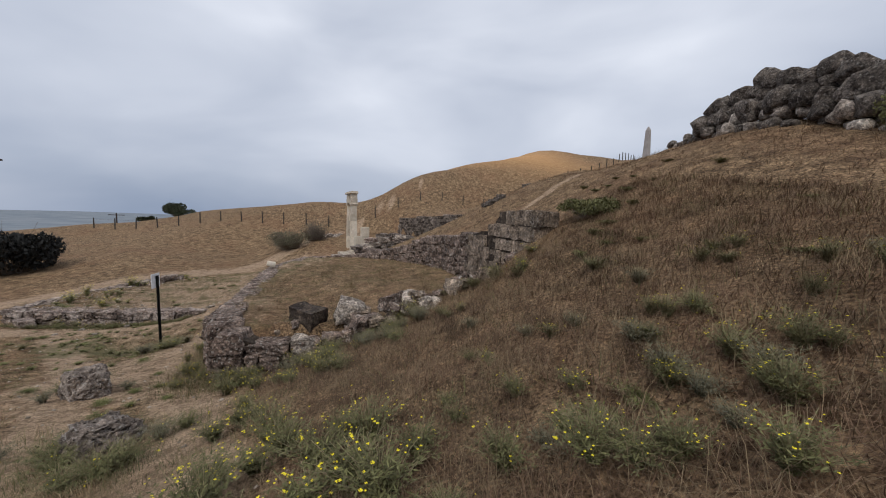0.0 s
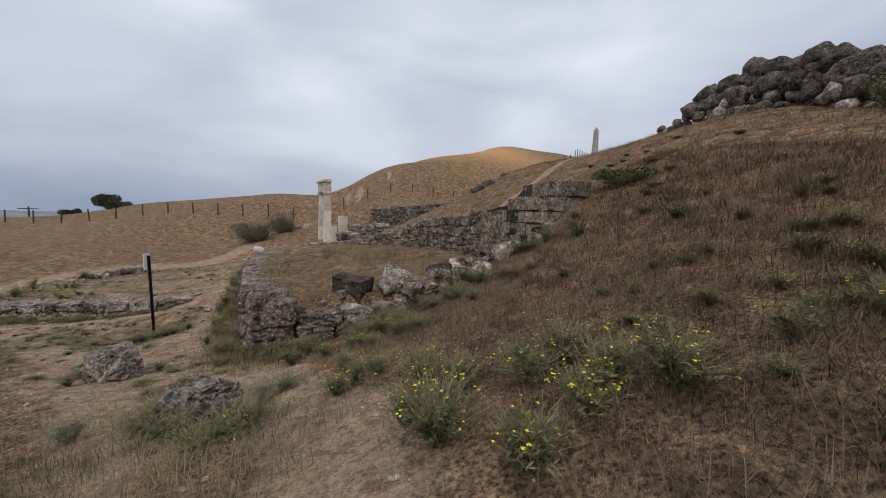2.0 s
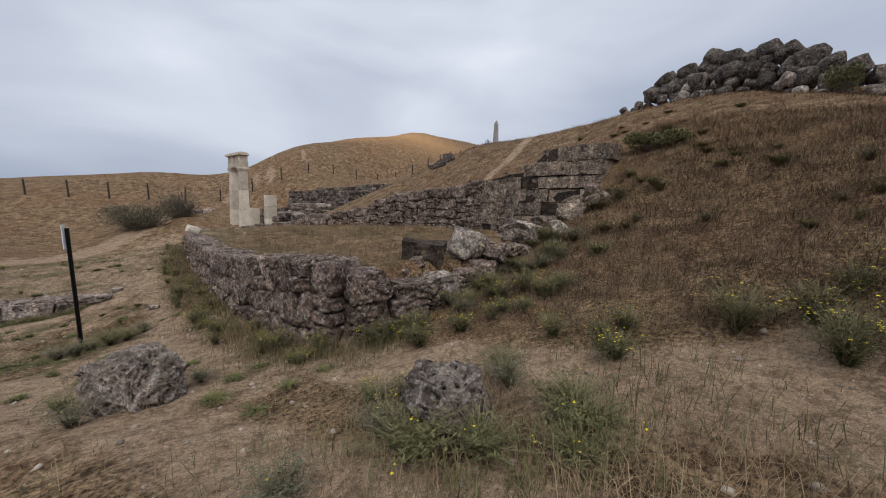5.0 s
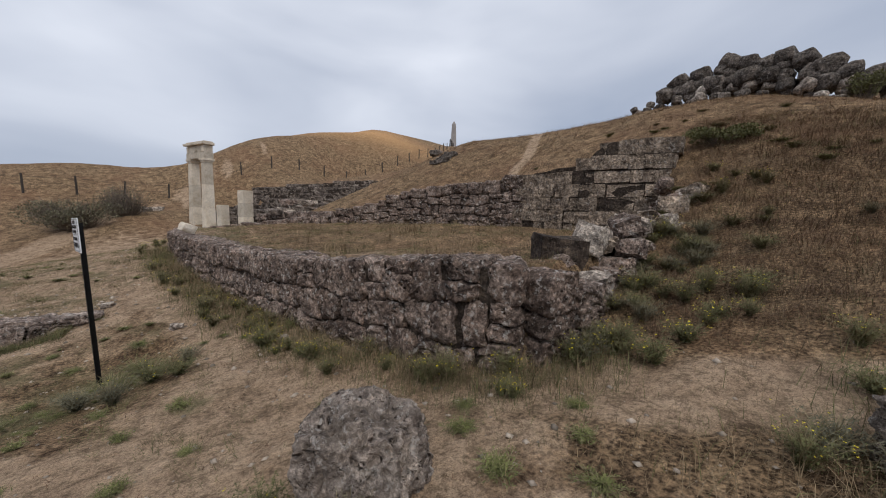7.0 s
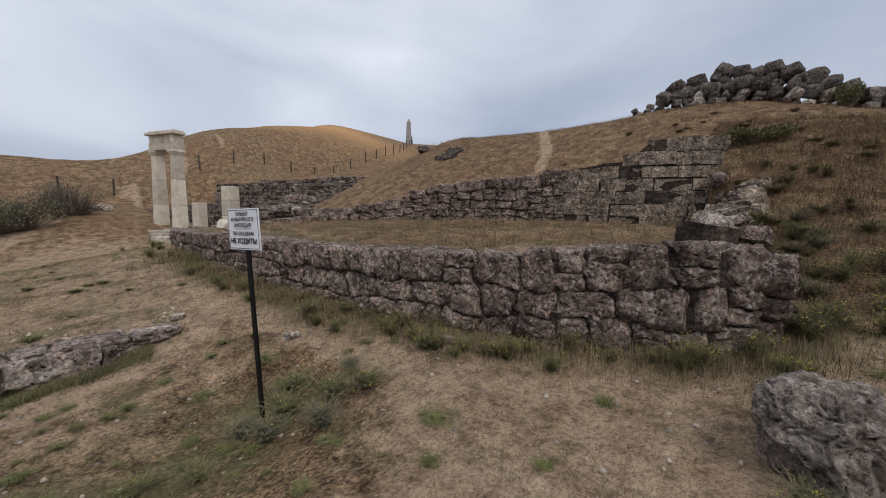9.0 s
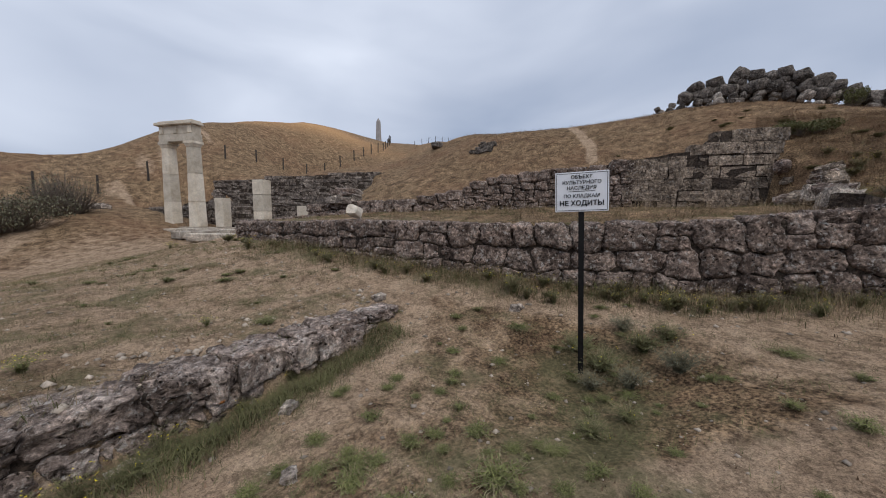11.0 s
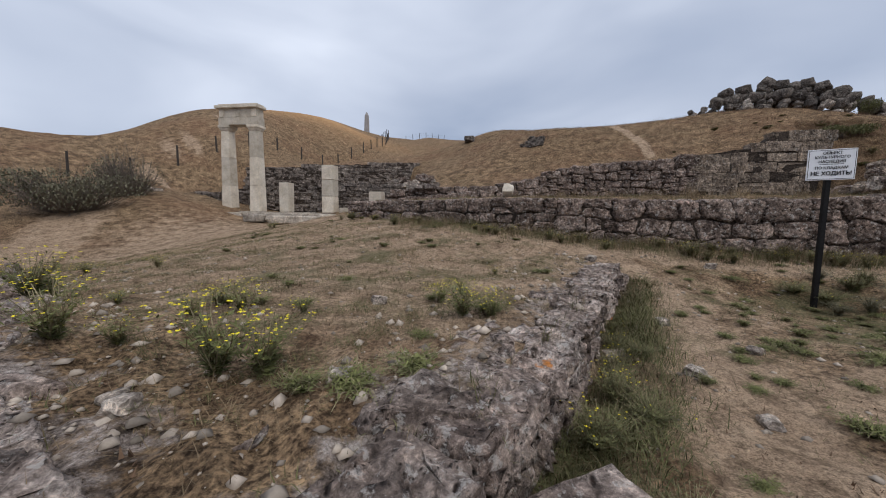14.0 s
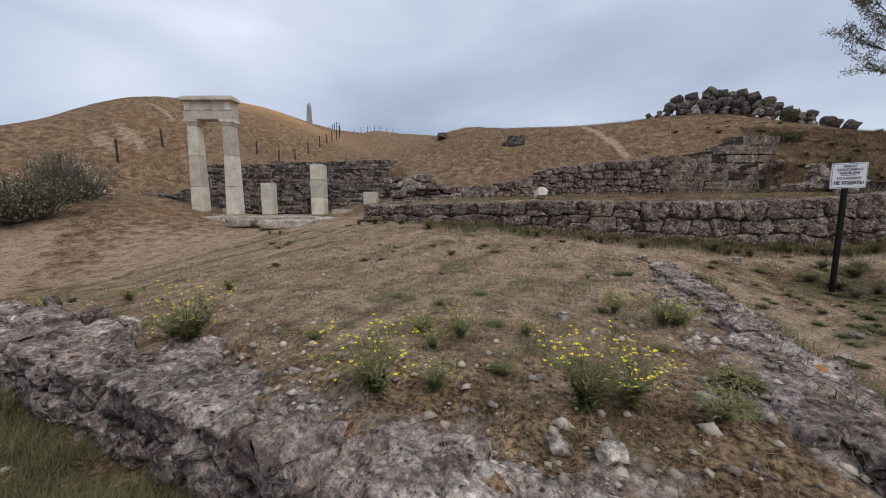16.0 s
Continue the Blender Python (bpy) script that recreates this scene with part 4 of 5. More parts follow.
def pier(u, size, courses, label, v=0.0):
    p = tagged(new("pillar_stump"), label, "pillar stump", "pillar stumps")
    p.matrix_basis = in_row(u, v)
    z = 0.0
    for h in courses:
        part("block", box_bm((size, size * 0.92, h - 0.008), (0, 0, z + h / 2), 0.02), MAT_NEWSTONE, p)
        z += h
    return p


pier(2.4, 0.52, (1.45,), "short cream limestone pillar stump beside the columns")
pier(4.75, 0.6, (0.8, 0.78, 0.7), "tall cream limestone pillar stump of three blocks")
pier(7.15, 0.6, (1.05,), "squat cream limestone block at the row's end")
pier(5.95, 0.85, (0.26,), "low cream limestone plinth block between stumps", -0.25)
pier(-3.2, 0.5, (0.42,), "small cream limestone plinth at the row's start")
pier(0.05, 0.5, (0.3,), "small yellowish limestone plinth behind the columns", 0.75)
stylobate = tagged(new("stylobate"), "worn row of limestone paving under the columns", "paving")
rng = random.Random(33)
for row, (v, drop) in enumerate(((0.0, 0.0), (-0.85, 0.05))):
    u = -3.9
    while u < 7.6:
        w = rng.uniform(0.8, 1.35)
        s = box_bm((w - 0.03, 0.92 - 0.1 * row, 0.3), (0, 0, -0.15), 0.03)
        slab = part("slab", s, MAT_SLAB, stylobate)
        slab.matrix_basis = in_row(u + w / 2, v + rng.uniform(-0.03, 0.03), -drop + rng.uniform(-0.02, 0.01), rng.uniform(-1.5, 1.5))
        u += w
for k, (u, v, z, sx, sy, a) in enumerate(((4.3, -2.35, -0.32, 2.0, 0.85, 4), (2.1, -1.7, -0.3, 1.1, 0.7, -6), (5.7, -1.75, -0.24, 1.0, 0.7, 10), (3.2, -1.75, -0.25, 0.9, 0.6, 3))):
    ob = new("fallen_slab", stone_mesh("fallen_slab", MAT_SLAB, 250 + k, 0.88, 5, 0.05, True))
    ob.matrix_basis = in_row(u, v, z, a) @ Matrix.Diagonal((sx, sy, 0.34, 1))
    tagged(ob, "fallen limestone slab in front of the columns", "stone slab", "fallen slabs")


# ---- the sign ----
def lettering(text, size, parent, x, z, bold=0.0):
    cu = bpy.data.curves.new("lettering", "FONT")
    cu.body, cu.size, cu.align_x, cu.align_y = text, size, "CENTER", "CENTER"
    cu.extrude, cu.offset = 0.0006, bold
    tmp = new("lettering", cu)
    me = bpy.data.meshes.new_from_object(tmp.evaluated_get(bpy.context.evaluated_depsgraph_get()))
    bpy.data.objects.remove(tmp)
    me.materials.append(MAT_INK)
    ob = new("lettering", me)
    ob.parent = parent
    ob.matrix_basis = pose(x, -0.012, z, 90, 0, 0)


def sign():
    x, y = -9.22, 11.33
    s = tagged(new("warning_sign"), "white enamel warning board with black letters on an iron post", "sign")
    s.matrix_basis = Matrix.Translation((x, y, -2.92)) @ Matrix.Rotation(radians(4.5), 4, (-0.8, -0.6, 0)) @ pose(0, 0, 0, 0, 2.2, -73) @ Matrix.Scale(1.05, 4)
    post = bmesh.new()
    for w, d, cx, cy in ((0.055, 0.008, 0, 0.02), (0.008, 0.05, -0.026, 0.045)):
        g = bmesh.ops.create_cube(post, size=1.0)
        for v in g["verts"]:
            v.co = Vector((v.co.x * w + cx, v.co.y * d + cy, v.co.z * 2.6 + 0.85))
    part("post", post, MAT_IRON, s, "black angle-iron post")
    board = part("board", box_bm((0.53, 0.012, 0.42), (0, 0, 2.0), 0.003), MAT_BOARD, s, "white board")
    for w, h, cx, cz in ((0.505, 0.005, 0, 2.195), (0.505, 0.005, 0, 1.805), (0.005, 0.39, -0.25, 2.0), (0.005, 0.39, 0.25, 2.0), (0.26, 0.005, 0, 2.005)):
        part("rule", box_bm((w, 0.002, h), (cx, -0.0072, cz)), MAT_INK, board)
    for text, size, z, bold in (("ОБЪЕКТ", 0.052, 2.155, 0.0008), ("КУЛЬТУРНОГО", 0.052, 2.098, 0.0008), ("НАСЛЕДИЯ", 0.052, 2.04, 0.0008), ("ПО КЛАДКАМ", 0.052, 1.955, 0.0008), ("НЕ ХОДИТЬ!", 0.072, 1.878, 0.002)):
        lettering(text, size, board, 0, z, bold)


sign()


# ---- far things ----
def obelisk():
    x, y = 55.5, 91.5
    ob = tagged(new("obelisk"), "slender pale stone obelisk on the far hilltop", "obelisk")
    ob.matrix_basis = pose(x, y, 18.2, 0, 0, 20) @ Matrix.Scale(1.32, 4)
    def taper(a, b, z0, z1):
        bm = bmesh.new()
        lo = [bm.verts.new((sx * a, sy * a, z0)) for sx, sy in ((-1, -1), (1, -1), (1, 1), (-1, 1))]
        hi = [bm.verts.new((sx * b, sy * b, z1)) for sx, sy in ((-1, -1), (1, -1), (1, 1), (-1, 1))]
        for k in range(4):
            bm.faces.new((lo[k], lo[(k + 1) % 4], hi[(k + 1) % 4], hi[k]))
        bm.faces.new(lo[::-1])
        bm.faces.new(hi)
        return bm
    part("shaft", taper(0.5, 0.34, 0.9, 6.2), MAT_OBELISK, ob)
    part("tip", taper(0.34, 0.08, 6.2, 6.9), MAT_OBELISK, ob)
    part("plinth", taper(0.8, 0.72, -3.4, 0.9), MAT_OBELISK, ob)


obelisk()


def fence(line, gap, tall):
    f = tagged(new("fence"), "wire fence on dark wooden posts along the ridge", "fence")
    r = random.Random(5)
    total = line_length(line)
    n = int(total / gap)
    tops = []
    bm0 = bmesh.new()
    bmesh.ops.create_cone(bm0, segments=6, radius1=0.07, radius2=0.06, depth=1.0, cap_ends=True)
    me = bpy.data.meshes.new("post")
    bm0.to_mesh(me)
    bm0.free()
    me.materials.append(MAT_WOODPOST)
    for k in range(n + 1):
        (x, y), _ = sample_line(line, total * k / n)
        z = height_at(x, y)
        h = tall * r.uniform(0.9, 1.1)
        post = new("post", me)
        post.parent = f
        post.matrix_basis = pose(x, y, z + h / 2 - 0.15, r.uniform(-3, 3), r.uniform(-3, 3), 0) @ Matrix.Diagonal((1, 1, h + 0.3, 1))
        tops.append((x, y, z, h))
    for level in (0.45, 0.85):
        cu = bpy.data.curves.new("wire", "CURVE")
        cu.dimensions, cu.bevel_depth, cu.bevel_resolution = "3D", 0.006, 0
        sp = cu.splines.new("POLY")
        sp.points.add(len(tops) - 1)
        for p, (x, y, z, h) in zip(sp.points, tops):
            p.co = (x, y, z + h * level, 1)
        cu.materials.append(MAT_WIRE)
        w = new("wire", cu)
        w.parent = f


fence([(-42, 44), (-28, 43), (-18, 41.5), (-11, 41), (-3, 42.5), (6, 44), (14, 46.5), (22, 51), (30, 58), (39, 69)], 2.6, 1.25)
fence([(41, 72), (48, 72.5), (56, 72), (66, 71)], 2.4, 1.3)


def utility_pole(x, y, tall, label):
    p = tagged(new("utility_pole"), label, "utility pole")
    p.matrix_basis = pose(x, y, height_at(x, y) - 0.2, 0, 0, 35)
    bm = bmesh.new()
    bmesh.ops.create_cone(bm, segments=8, radius1=0.16, radius2=0.1, depth=tall, cap_ends=True)
    bmesh.ops.translate(bm, verts=bm.verts[:], vec=(0, 0, tall / 2))
    part("mast", bm, MAT_WOODPOST, p)
    for k in (0.95, 0.72):
        part("crossarm", box_bm((2.2 if k > 0.8 else 1.4, 0.12, 0.12), (0, 0.12, tall * k), 0.01), MAT_WOODPOST, p)
    brace = box_bm((0.12, 0.12, tall * 0.72), (0, 0, 0), 0.01)
    bmesh.ops.rotate(brace, verts=brace.verts[:], cent=(0, 0, 0), matrix=Matrix.Rotation(radians(7), 3, "Y"))
    bmesh.ops.translate(brace, verts=brace.verts[:], vec=(-tall * 0.05, 0, tall * 0.36))
    part("brace", brace, MAT_WOODPOST, p)


utility_pole(-57, 64, 6.5, "dark wooden utility pole beyond the ridge")
utility_pole(-29.6, 23.5, 7.9, "dark wooden utility pole beside dense shrubs")


# ---- plants ----
def blades_mesh(name, base, tall, wide, turn, lean, material, bends=True):
    """Grass blades from arrays: each a thin strip that narrows to its tip."""
    n = len(base)
    d = np.stack([np.cos(turn), np.sin(turn), np.zeros(n)], 1)
    s = np.stack([-np.sin(turn), np.cos(turn), np.zeros(n)], 1)
    up = np.array([0, 0, 1.0])
    half = (wide / 2)[:, None]
    m = base + d * (lean * tall * 0.35)[:, None] + up * (tall * 0.6)[:, None]
    tip = base + d * (lean * tall)[:, None] + up * (tall * np.sqrt(np.clip(1 - 0.5 * lean ** 2, 0.2, 1)))[:, None]
    if bends:
        v = np.stack([base - s * half, base + s * half, m + s * half * 0.7, m - s * half * 0.7, tip], 1).reshape(-1, 3)
        i = np.arange(n)[:, None] * 5
        loops = np.concatenate([i + [0, 1, 2, 3], i + [3, 2, 4]], 1).ravel()
        starts = (np.arange(n)[:, None] * 7 + [0, 4]).ravel()
    else:
        v = np.stack([base - s * half, base + s * half, tip], 1).reshape(-1, 3)
        loops = np.arange(n * 3)
        starts = np.arange(n) * 3
    me = bpy.data.meshes.new(name)
    me.vertices.add(len(v))
    me.vertices.foreach_set("co", v.ravel())
    me.loops.add(len(loops))
    me.loops.foreach_set("vertex_index", loops.astype(np.int32))
    me.polygons.add(len(starts))
    me.polygons.foreach_set("loop_start", starts.astype(np.int32))
    me.update(calc_edges=True)
    me.materials.append(material)
    return me


def clumped(x, y, size, seed):
    return 0.5 + 0.5 * np.clip(wobble(x, y, size, seed) * 0.7 + wobble(x, y, size * 0.37, seed + 50) * 0.5, -1, 1)


def scatter(n, box, seed, keep):
    r = np.random.RandomState(seed)
    x, y = r.uniform(box[0], box[1], n), r.uniform(box[2], box[3], n)
    ok = r.uniform(0, 1, n) < keep(x, y)
    return x[ok], y[ok], r


def on_slope(x, y):
    """Where the dead grass of the hillside stands: right of the trail, outside the court."""
    s = smooth(-0.2, 0.9, along(x, y, [(-1.2, -3), (-2.0, 1.0), (-2.9, 4.0), (-3.8, 6.2), (-4.5, 7.4), (-1.6, 8.2), (2.2, 9.0), (1.6, 12.5), (-0.8, 17.6), (-0.5, 22), (2.5, 28)])[1] * -1 * along(x, y, [(-1.2, -3), (-2.0, 1.0), (-2.9, 4.0), (-3.8, 6.2), (-4.5, 7.4), (-1.6, 8.2), (2.2, 9.0), (1.6, 12.5), (-0.8, 17.6), (-0.5, 22), (2.5, 28)])[0])
    return s * (1 - 0.95 * np.clip(bareness(x, y) * 1.2, 0, 1))


def other_ground(x, y):
    trail = np.clip(trodden(x, y) * 1.25, 0, 1)
    return (1 - trail) ** 2 * (1 - 0.55 * np.clip(bareness(x, y), 0, 1)) * (1 - smooth(0.0, 0.3, np.where(inside(x, y, FRONT + [(-5, 7)]), 1.0, 0.0)))


def grass(name, label, n, box, seed, keep, tall, wide, lean, material, bends=True):
    x, y, r = scatter(n, box, seed, keep)
    k = len(x)
    base = np.stack([x, y, ground_height(x, y) - 0.01], 1)
    h = r.uniform(tall[0], tall[1], k) * (0.6 + 0.8 * clumped(x, y, 1.7, seed + 9))
    me = blades_mesh(name, base, h, r.uniform(wide[0], wide[1], k), r.uniform(0, 6.283, k), r.uniform(lean[0], lean[1], k), material, bends)
    return tagged(new(name, me), label, "grass", kind="stuff")


grass("dry_grass", "matted straw-coloured dead grass on the hillside", 190000, (-6.5, 4.5, 0.0, 9.5), 71, lambda x, y: on_slope(x, y) * (0.04 + 0.96 * clumped(x, y, 0.9, 4) ** 2.2), (0.06, 0.24), (0.0018, 0.004), (0.6, 1.9), MAT_STRAW)
grass("dead_grass", "matted brown dead grass on the hillside", 300000, (-6.5, 4.5, 0.0, 9.5), 72, lambda x, y: on_slope(x, y) * (0.12 + 0.88 * clumped(x, y, 0.7, 6) ** 1.6), (0.04, 0.2), (0.002, 0.005), (0.6, 2.0), MAT_BROWNGRASS)
grass("dry_grass_upper", "short dead grass on the upper slope", 190000, (-1.5, 16, 0.0, 34), 73, lambda x, y: on_slope(x, y) * (0.1 + 0.9 * clumped(x, y, 1.1, 8) ** 1.5) * (1 - smooth(2, 18, y - 14)), (0.05, 0.17), (0.006, 0.013), (0.5, 1.7), MAT_BROWNGRASS, False)
grass("straw_upper", "pale straw tufts on the upper slope", 80000, (-1.5, 16, 0.0, 34), 74, lambda x, y: on_slope(x, y) * clumped(x, y, 2.0, 3) ** 2 * (1 - smooth(2, 18, y - 14)), (0.06, 0.22), (0.005, 0.011), (0.4, 1.6), MAT_STRAW, False)
grass("sparse_grass", "sparse dead grass round the paths", 260000, (-20, -1, 0.0, 26), 75, lambda x, y: other_ground(x, y) * clumped(x, y, 0.8, 11) ** 3, (0.03, 0.12), (0.003, 0.007), (0.3, 1.4), MAT_STRAW, False)
grass("green_grass", "thin green grass in patches on the old floor", 320000, (-20, -1, 1.0, 27), 76, lambda x, y: other_ground(x, y) ** 0.6 * smooth(0.6, 0.9, clumped(x, y, 1.0, 15)), (0.025, 0.09), (0.003, 0.007), (0.3, 1.4), MAT_GREENGRASS, False)
grass("wall_grass", "tall dry grass and weeds along the terrace wall's foot", 170000, (-10, -3, 5.5, 20), 77, lambda x, y: np.exp(-((along(x, y, FRONT)[0] - 0.55) / 0.38) ** 2) * (along(x, y, FRONT)[1] > 0) * (0.2 + 0.8 * clumped(x, y, 1.4, 18)), (0.08, 0.34), (0.002, 0.005), (0.2, 1.2), MAT_STRAW)
grass("wall_weeds", "green stems along the terrace wall's foot", 200000, (-10, -3, 5.5, 20), 78, lambda x, y: np.exp(-((along(x, y, FRONT)[0] - 0.6) / 0.4) ** 2) * (along(x, y, FRONT)[1] > 0) * (0.15 + 0.85 * clumped(x, y, 1.2, 22)), (0.05, 0.24), (0.003, 0.006), (0.2, 1.3), MAT_GREENGRASS)
grass("court_grass", "pale dry grass on the court behind the wall", 160000, (-8.5, 2.5, 8, 22), 79, lambda x, y: inside(x, y, COURT) * clumped(x, y, 1.6, 25) ** 2, (0.03, 0.10), (0.003, 0.007), (0.4, 1.6), MAT_STRAW, False)
grass("court_green", "dull green grass patches on the court behind the wall", 120000, (-8.5, 2.5, 8, 22), 91, lambda x, y: inside(x, y, COURT) * smooth(0.45, 0.85, clumped(x, y, 1.4, 61)), (0.04, 0.14), (0.003, 0.007), (0.4, 1.6), MAT_GREENGRASS, False)
grass("court_straw", "tall straw-yellow tufts on the court behind the wall", 60000, (-7.5, 1.5, 9, 18), 92, lambda x, y: inside(x, y, COURT) * smooth(0.7, 0.95, clumped(x, y, 1.6, 63)), (0.12, 0.4), (0.003, 0.006), (0.3, 1.1), MAT_STRAW)
grass("ditch_grass", "rank dry stems in the ditch below the ledge", 22000, (-16.6, -10, 12.8, 14.3), 80, lambda x, y: np.exp(-((platform_rim(x, y) + 0.3) / 0.28) ** 2) * (0.3 + 0.7 * clumped(x, y, 1.0, 28)), (0.05, 0.24), (0.002, 0.005), (0.5, 1.7), MAT_STRAW)
grass("platform_grass", "yellowed short grass on the old floor platform", 240000, (-17.0, -9.5, 14.4, 26), 87, lambda x, y: smooth(0.3, 0.9, platform_rim(x, y)) * (0.12 + 0.88 * clumped(x, y, 1.3, 41) ** 2) * 0.8, (0.03, 0.12), (0.002, 0.005), (0.4, 1.7), MAT_STRAW, False)
grass("platform_green", "olive-green grass patches on the old floor platform", 240000, (-17.0, -9.5, 14.4, 26), 88, lambda x, y: smooth(0.35, 0.95, platform_rim(x, y)) * smooth(0.45, 0.85, clumped(x, y, 1.1, 43)), (0.03, 0.10), (0.003, 0.006), (0.4, 1.7), MAT_GREENGRASS, False)
grass("lower_green", "dull green grass along the lower trails", 160000, (-18.5, -7, 5, 14), 89, lambda x, y: (1 - np.clip(trodden(x, y) * 0.9, 0, 1)) * smooth(0.5, 0.9, clumped(x, y, 1.0, 45)), (0.03, 0.11), (0.003, 0.006), (0.4, 1.7), MAT_GREENGRASS, False)
grass("side_weeds", "rank green growth below the platform's long side", 110000, (-18.6, -16.9, 14.6, 24), 90, lambda x, y: np.exp(-((x + 17.35) / 0.4) ** 2) * (0.3 + 0.7 * clumped(x, y, 0.9, 47)), (0.06, 0.22), (0.003, 0.007), (0.3, 1.4), MAT_LEAF, False)
grass("trail_grass", "thick dry grass between the two trails", 90000, (-7.5, -2.2, 1.0, 6.5), 82, lambda x, y: np.exp(-(((x + 4.9) / 1.6) ** 2 + ((y - 3.9) / 1.5) ** 2)) * (0.25 + 0.75 * clumped(x, y, 0.9, 33)) * (1 - 0.9 * np.clip(bareness(x, y) * 0.8, 0, 1)), (0.06, 0.24), (0.002, 0.005), (0.3, 1.5), MAT_STRAW)
grass("trail_weeds", "grey-green stems between the two trails", 50000, (-7.5, -2.2, 1.0, 6.5), 83, lambda x, y: np.exp(-(((x + 4.7) / 1.3) ** 2 + ((y - 4.0) / 1.2) ** 2)) * clumped(x, y, 0.8, 35) ** 2, (0.06, 0.26), (0.003, 0.006), (0.2, 1.3), MAT_GREENGRASS)
grass("slope_weeds", "olive-green stems scattered through the dead grass", 30000, (-5, 4.5, 0.5, 9.5), 84, lambda x, y: on_slope(x, y) * smooth(0.6, 0.95, clumped(x, y, 1.2, 37)), (0.06, 0.22), (0.003, 0.006), (0.3, 1.4), MAT_GREENGRASS)
grass("dry_stalks", "long bleached stalks standing in the dead grass", 9000, (-5, 4.5, 0.5, 9.5), 85, lambda x, y: on_slope(x, y) * 0.6, (0.15, 0.4), (0.002, 0.004), (0.2, 1.4), MAT_STRAW)
grass("soil_clods", "tiny dark tufts and clods on the trampled ground", 150000, (-18, -5, 5.0, 30), 86, lambda x, y: (along(x, y, FRONT)[1] > 0) * smooth(0.62, 0.95, clumped(x, y, 0.55, 39)), (0.015, 0.05), (0.008, 0.02), (0.3, 1.6), MAT_BROWNGRASS, False)
grass("ditch_weeds", "green weeds in the ditch below the ledge", 95000, (-16.6, -10, 12.6, 14.2), 81, lambda x, y: np.exp(-((platform_rim(x, y) + 0.4) / 0.3) ** 2) * (0.2 + 0.8 * clumped(x, y, 0.9, 31)), (0.04, 0.18), (0.003, 0.007), (0.5, 1.6), MAT_GREENGRASS)


def pebbles(n, box, seed, keep, size):
    """Loose chips of limestone on the trodden earth, each a low eight-sided lump."""
    x, y, r = scatter(n, box, seed, keep)
    k = len(x)
    s = size[0] + (size[1] - size[0]) * r.uniform(0, 1, k) ** 4
    c = np.stack([x, y, ground_height(x, y) + s * 0.12], 1)
    a = r.uniform(0, 6.283, k)
    e = np.stack([np.cos(a), np.sin(a), np.zeros(k)], 1) * s[:, None]
    f = np.stack([-np.sin(a), np.cos(a), np.zeros(k)], 1) * (s * r.uniform(0.5, 0.9, k))[:, None]
    u = np.stack([r.uniform(-0.2, 0.2, k), r.uniform(-0.2, 0.2, k), r.uniform(0.35, 0.7, k)], 1) * s[:, None]
    v = np.stack([c + e, c + f, c - e * 0.8, c - f * 1.1, c + u, c - u], 1).reshape(-1, 3)
    tri = np.array([(0, 1, 4), (1, 2, 4), (2, 3, 4), (3, 0, 4), (1, 0, 5), (2, 1, 5), (3, 2, 5), (0, 3, 5)])
    loops = (np.arange(k)[:, None, None] * 6 + tri).ravel()
    me = bpy.data.meshes.new("pebbles")
    me.vertices.add(len(v))
    me.vertices.foreach_set("co", v.ravel())
    me.loops.add(len(loops))
    me.loops.foreach_set("vertex_index", loops.astype(np.int32))
    me.polygons.add(len(loops) // 3)
    me.polygons.foreach_set("loop_start", np.arange(0, len(loops), 3, dtype=np.int32))
    me.update(calc_edges=True)
    me.materials.append(MAT_CHIP)
    return tagged(new("pebbles", me), "small pale limestone chips strewn on bare earth", "pebbles", kind="stuff")


pebbles(26000, (-18, -2, 0.5, 26), 95, lambda x, y: (along(x, y, FRONT)[1] > 0) * (0.1 + 0.9 * clumped(x, y, 1.1, 52) ** 2), (0.006, 0.05))
pebbles(9000, (-17, -9.5, 13.6, 24), 96, lambda x, y: np.exp(-((platform_rim(x, y) - 0.5) / 0.7) ** 2), (0.01, 0.07))


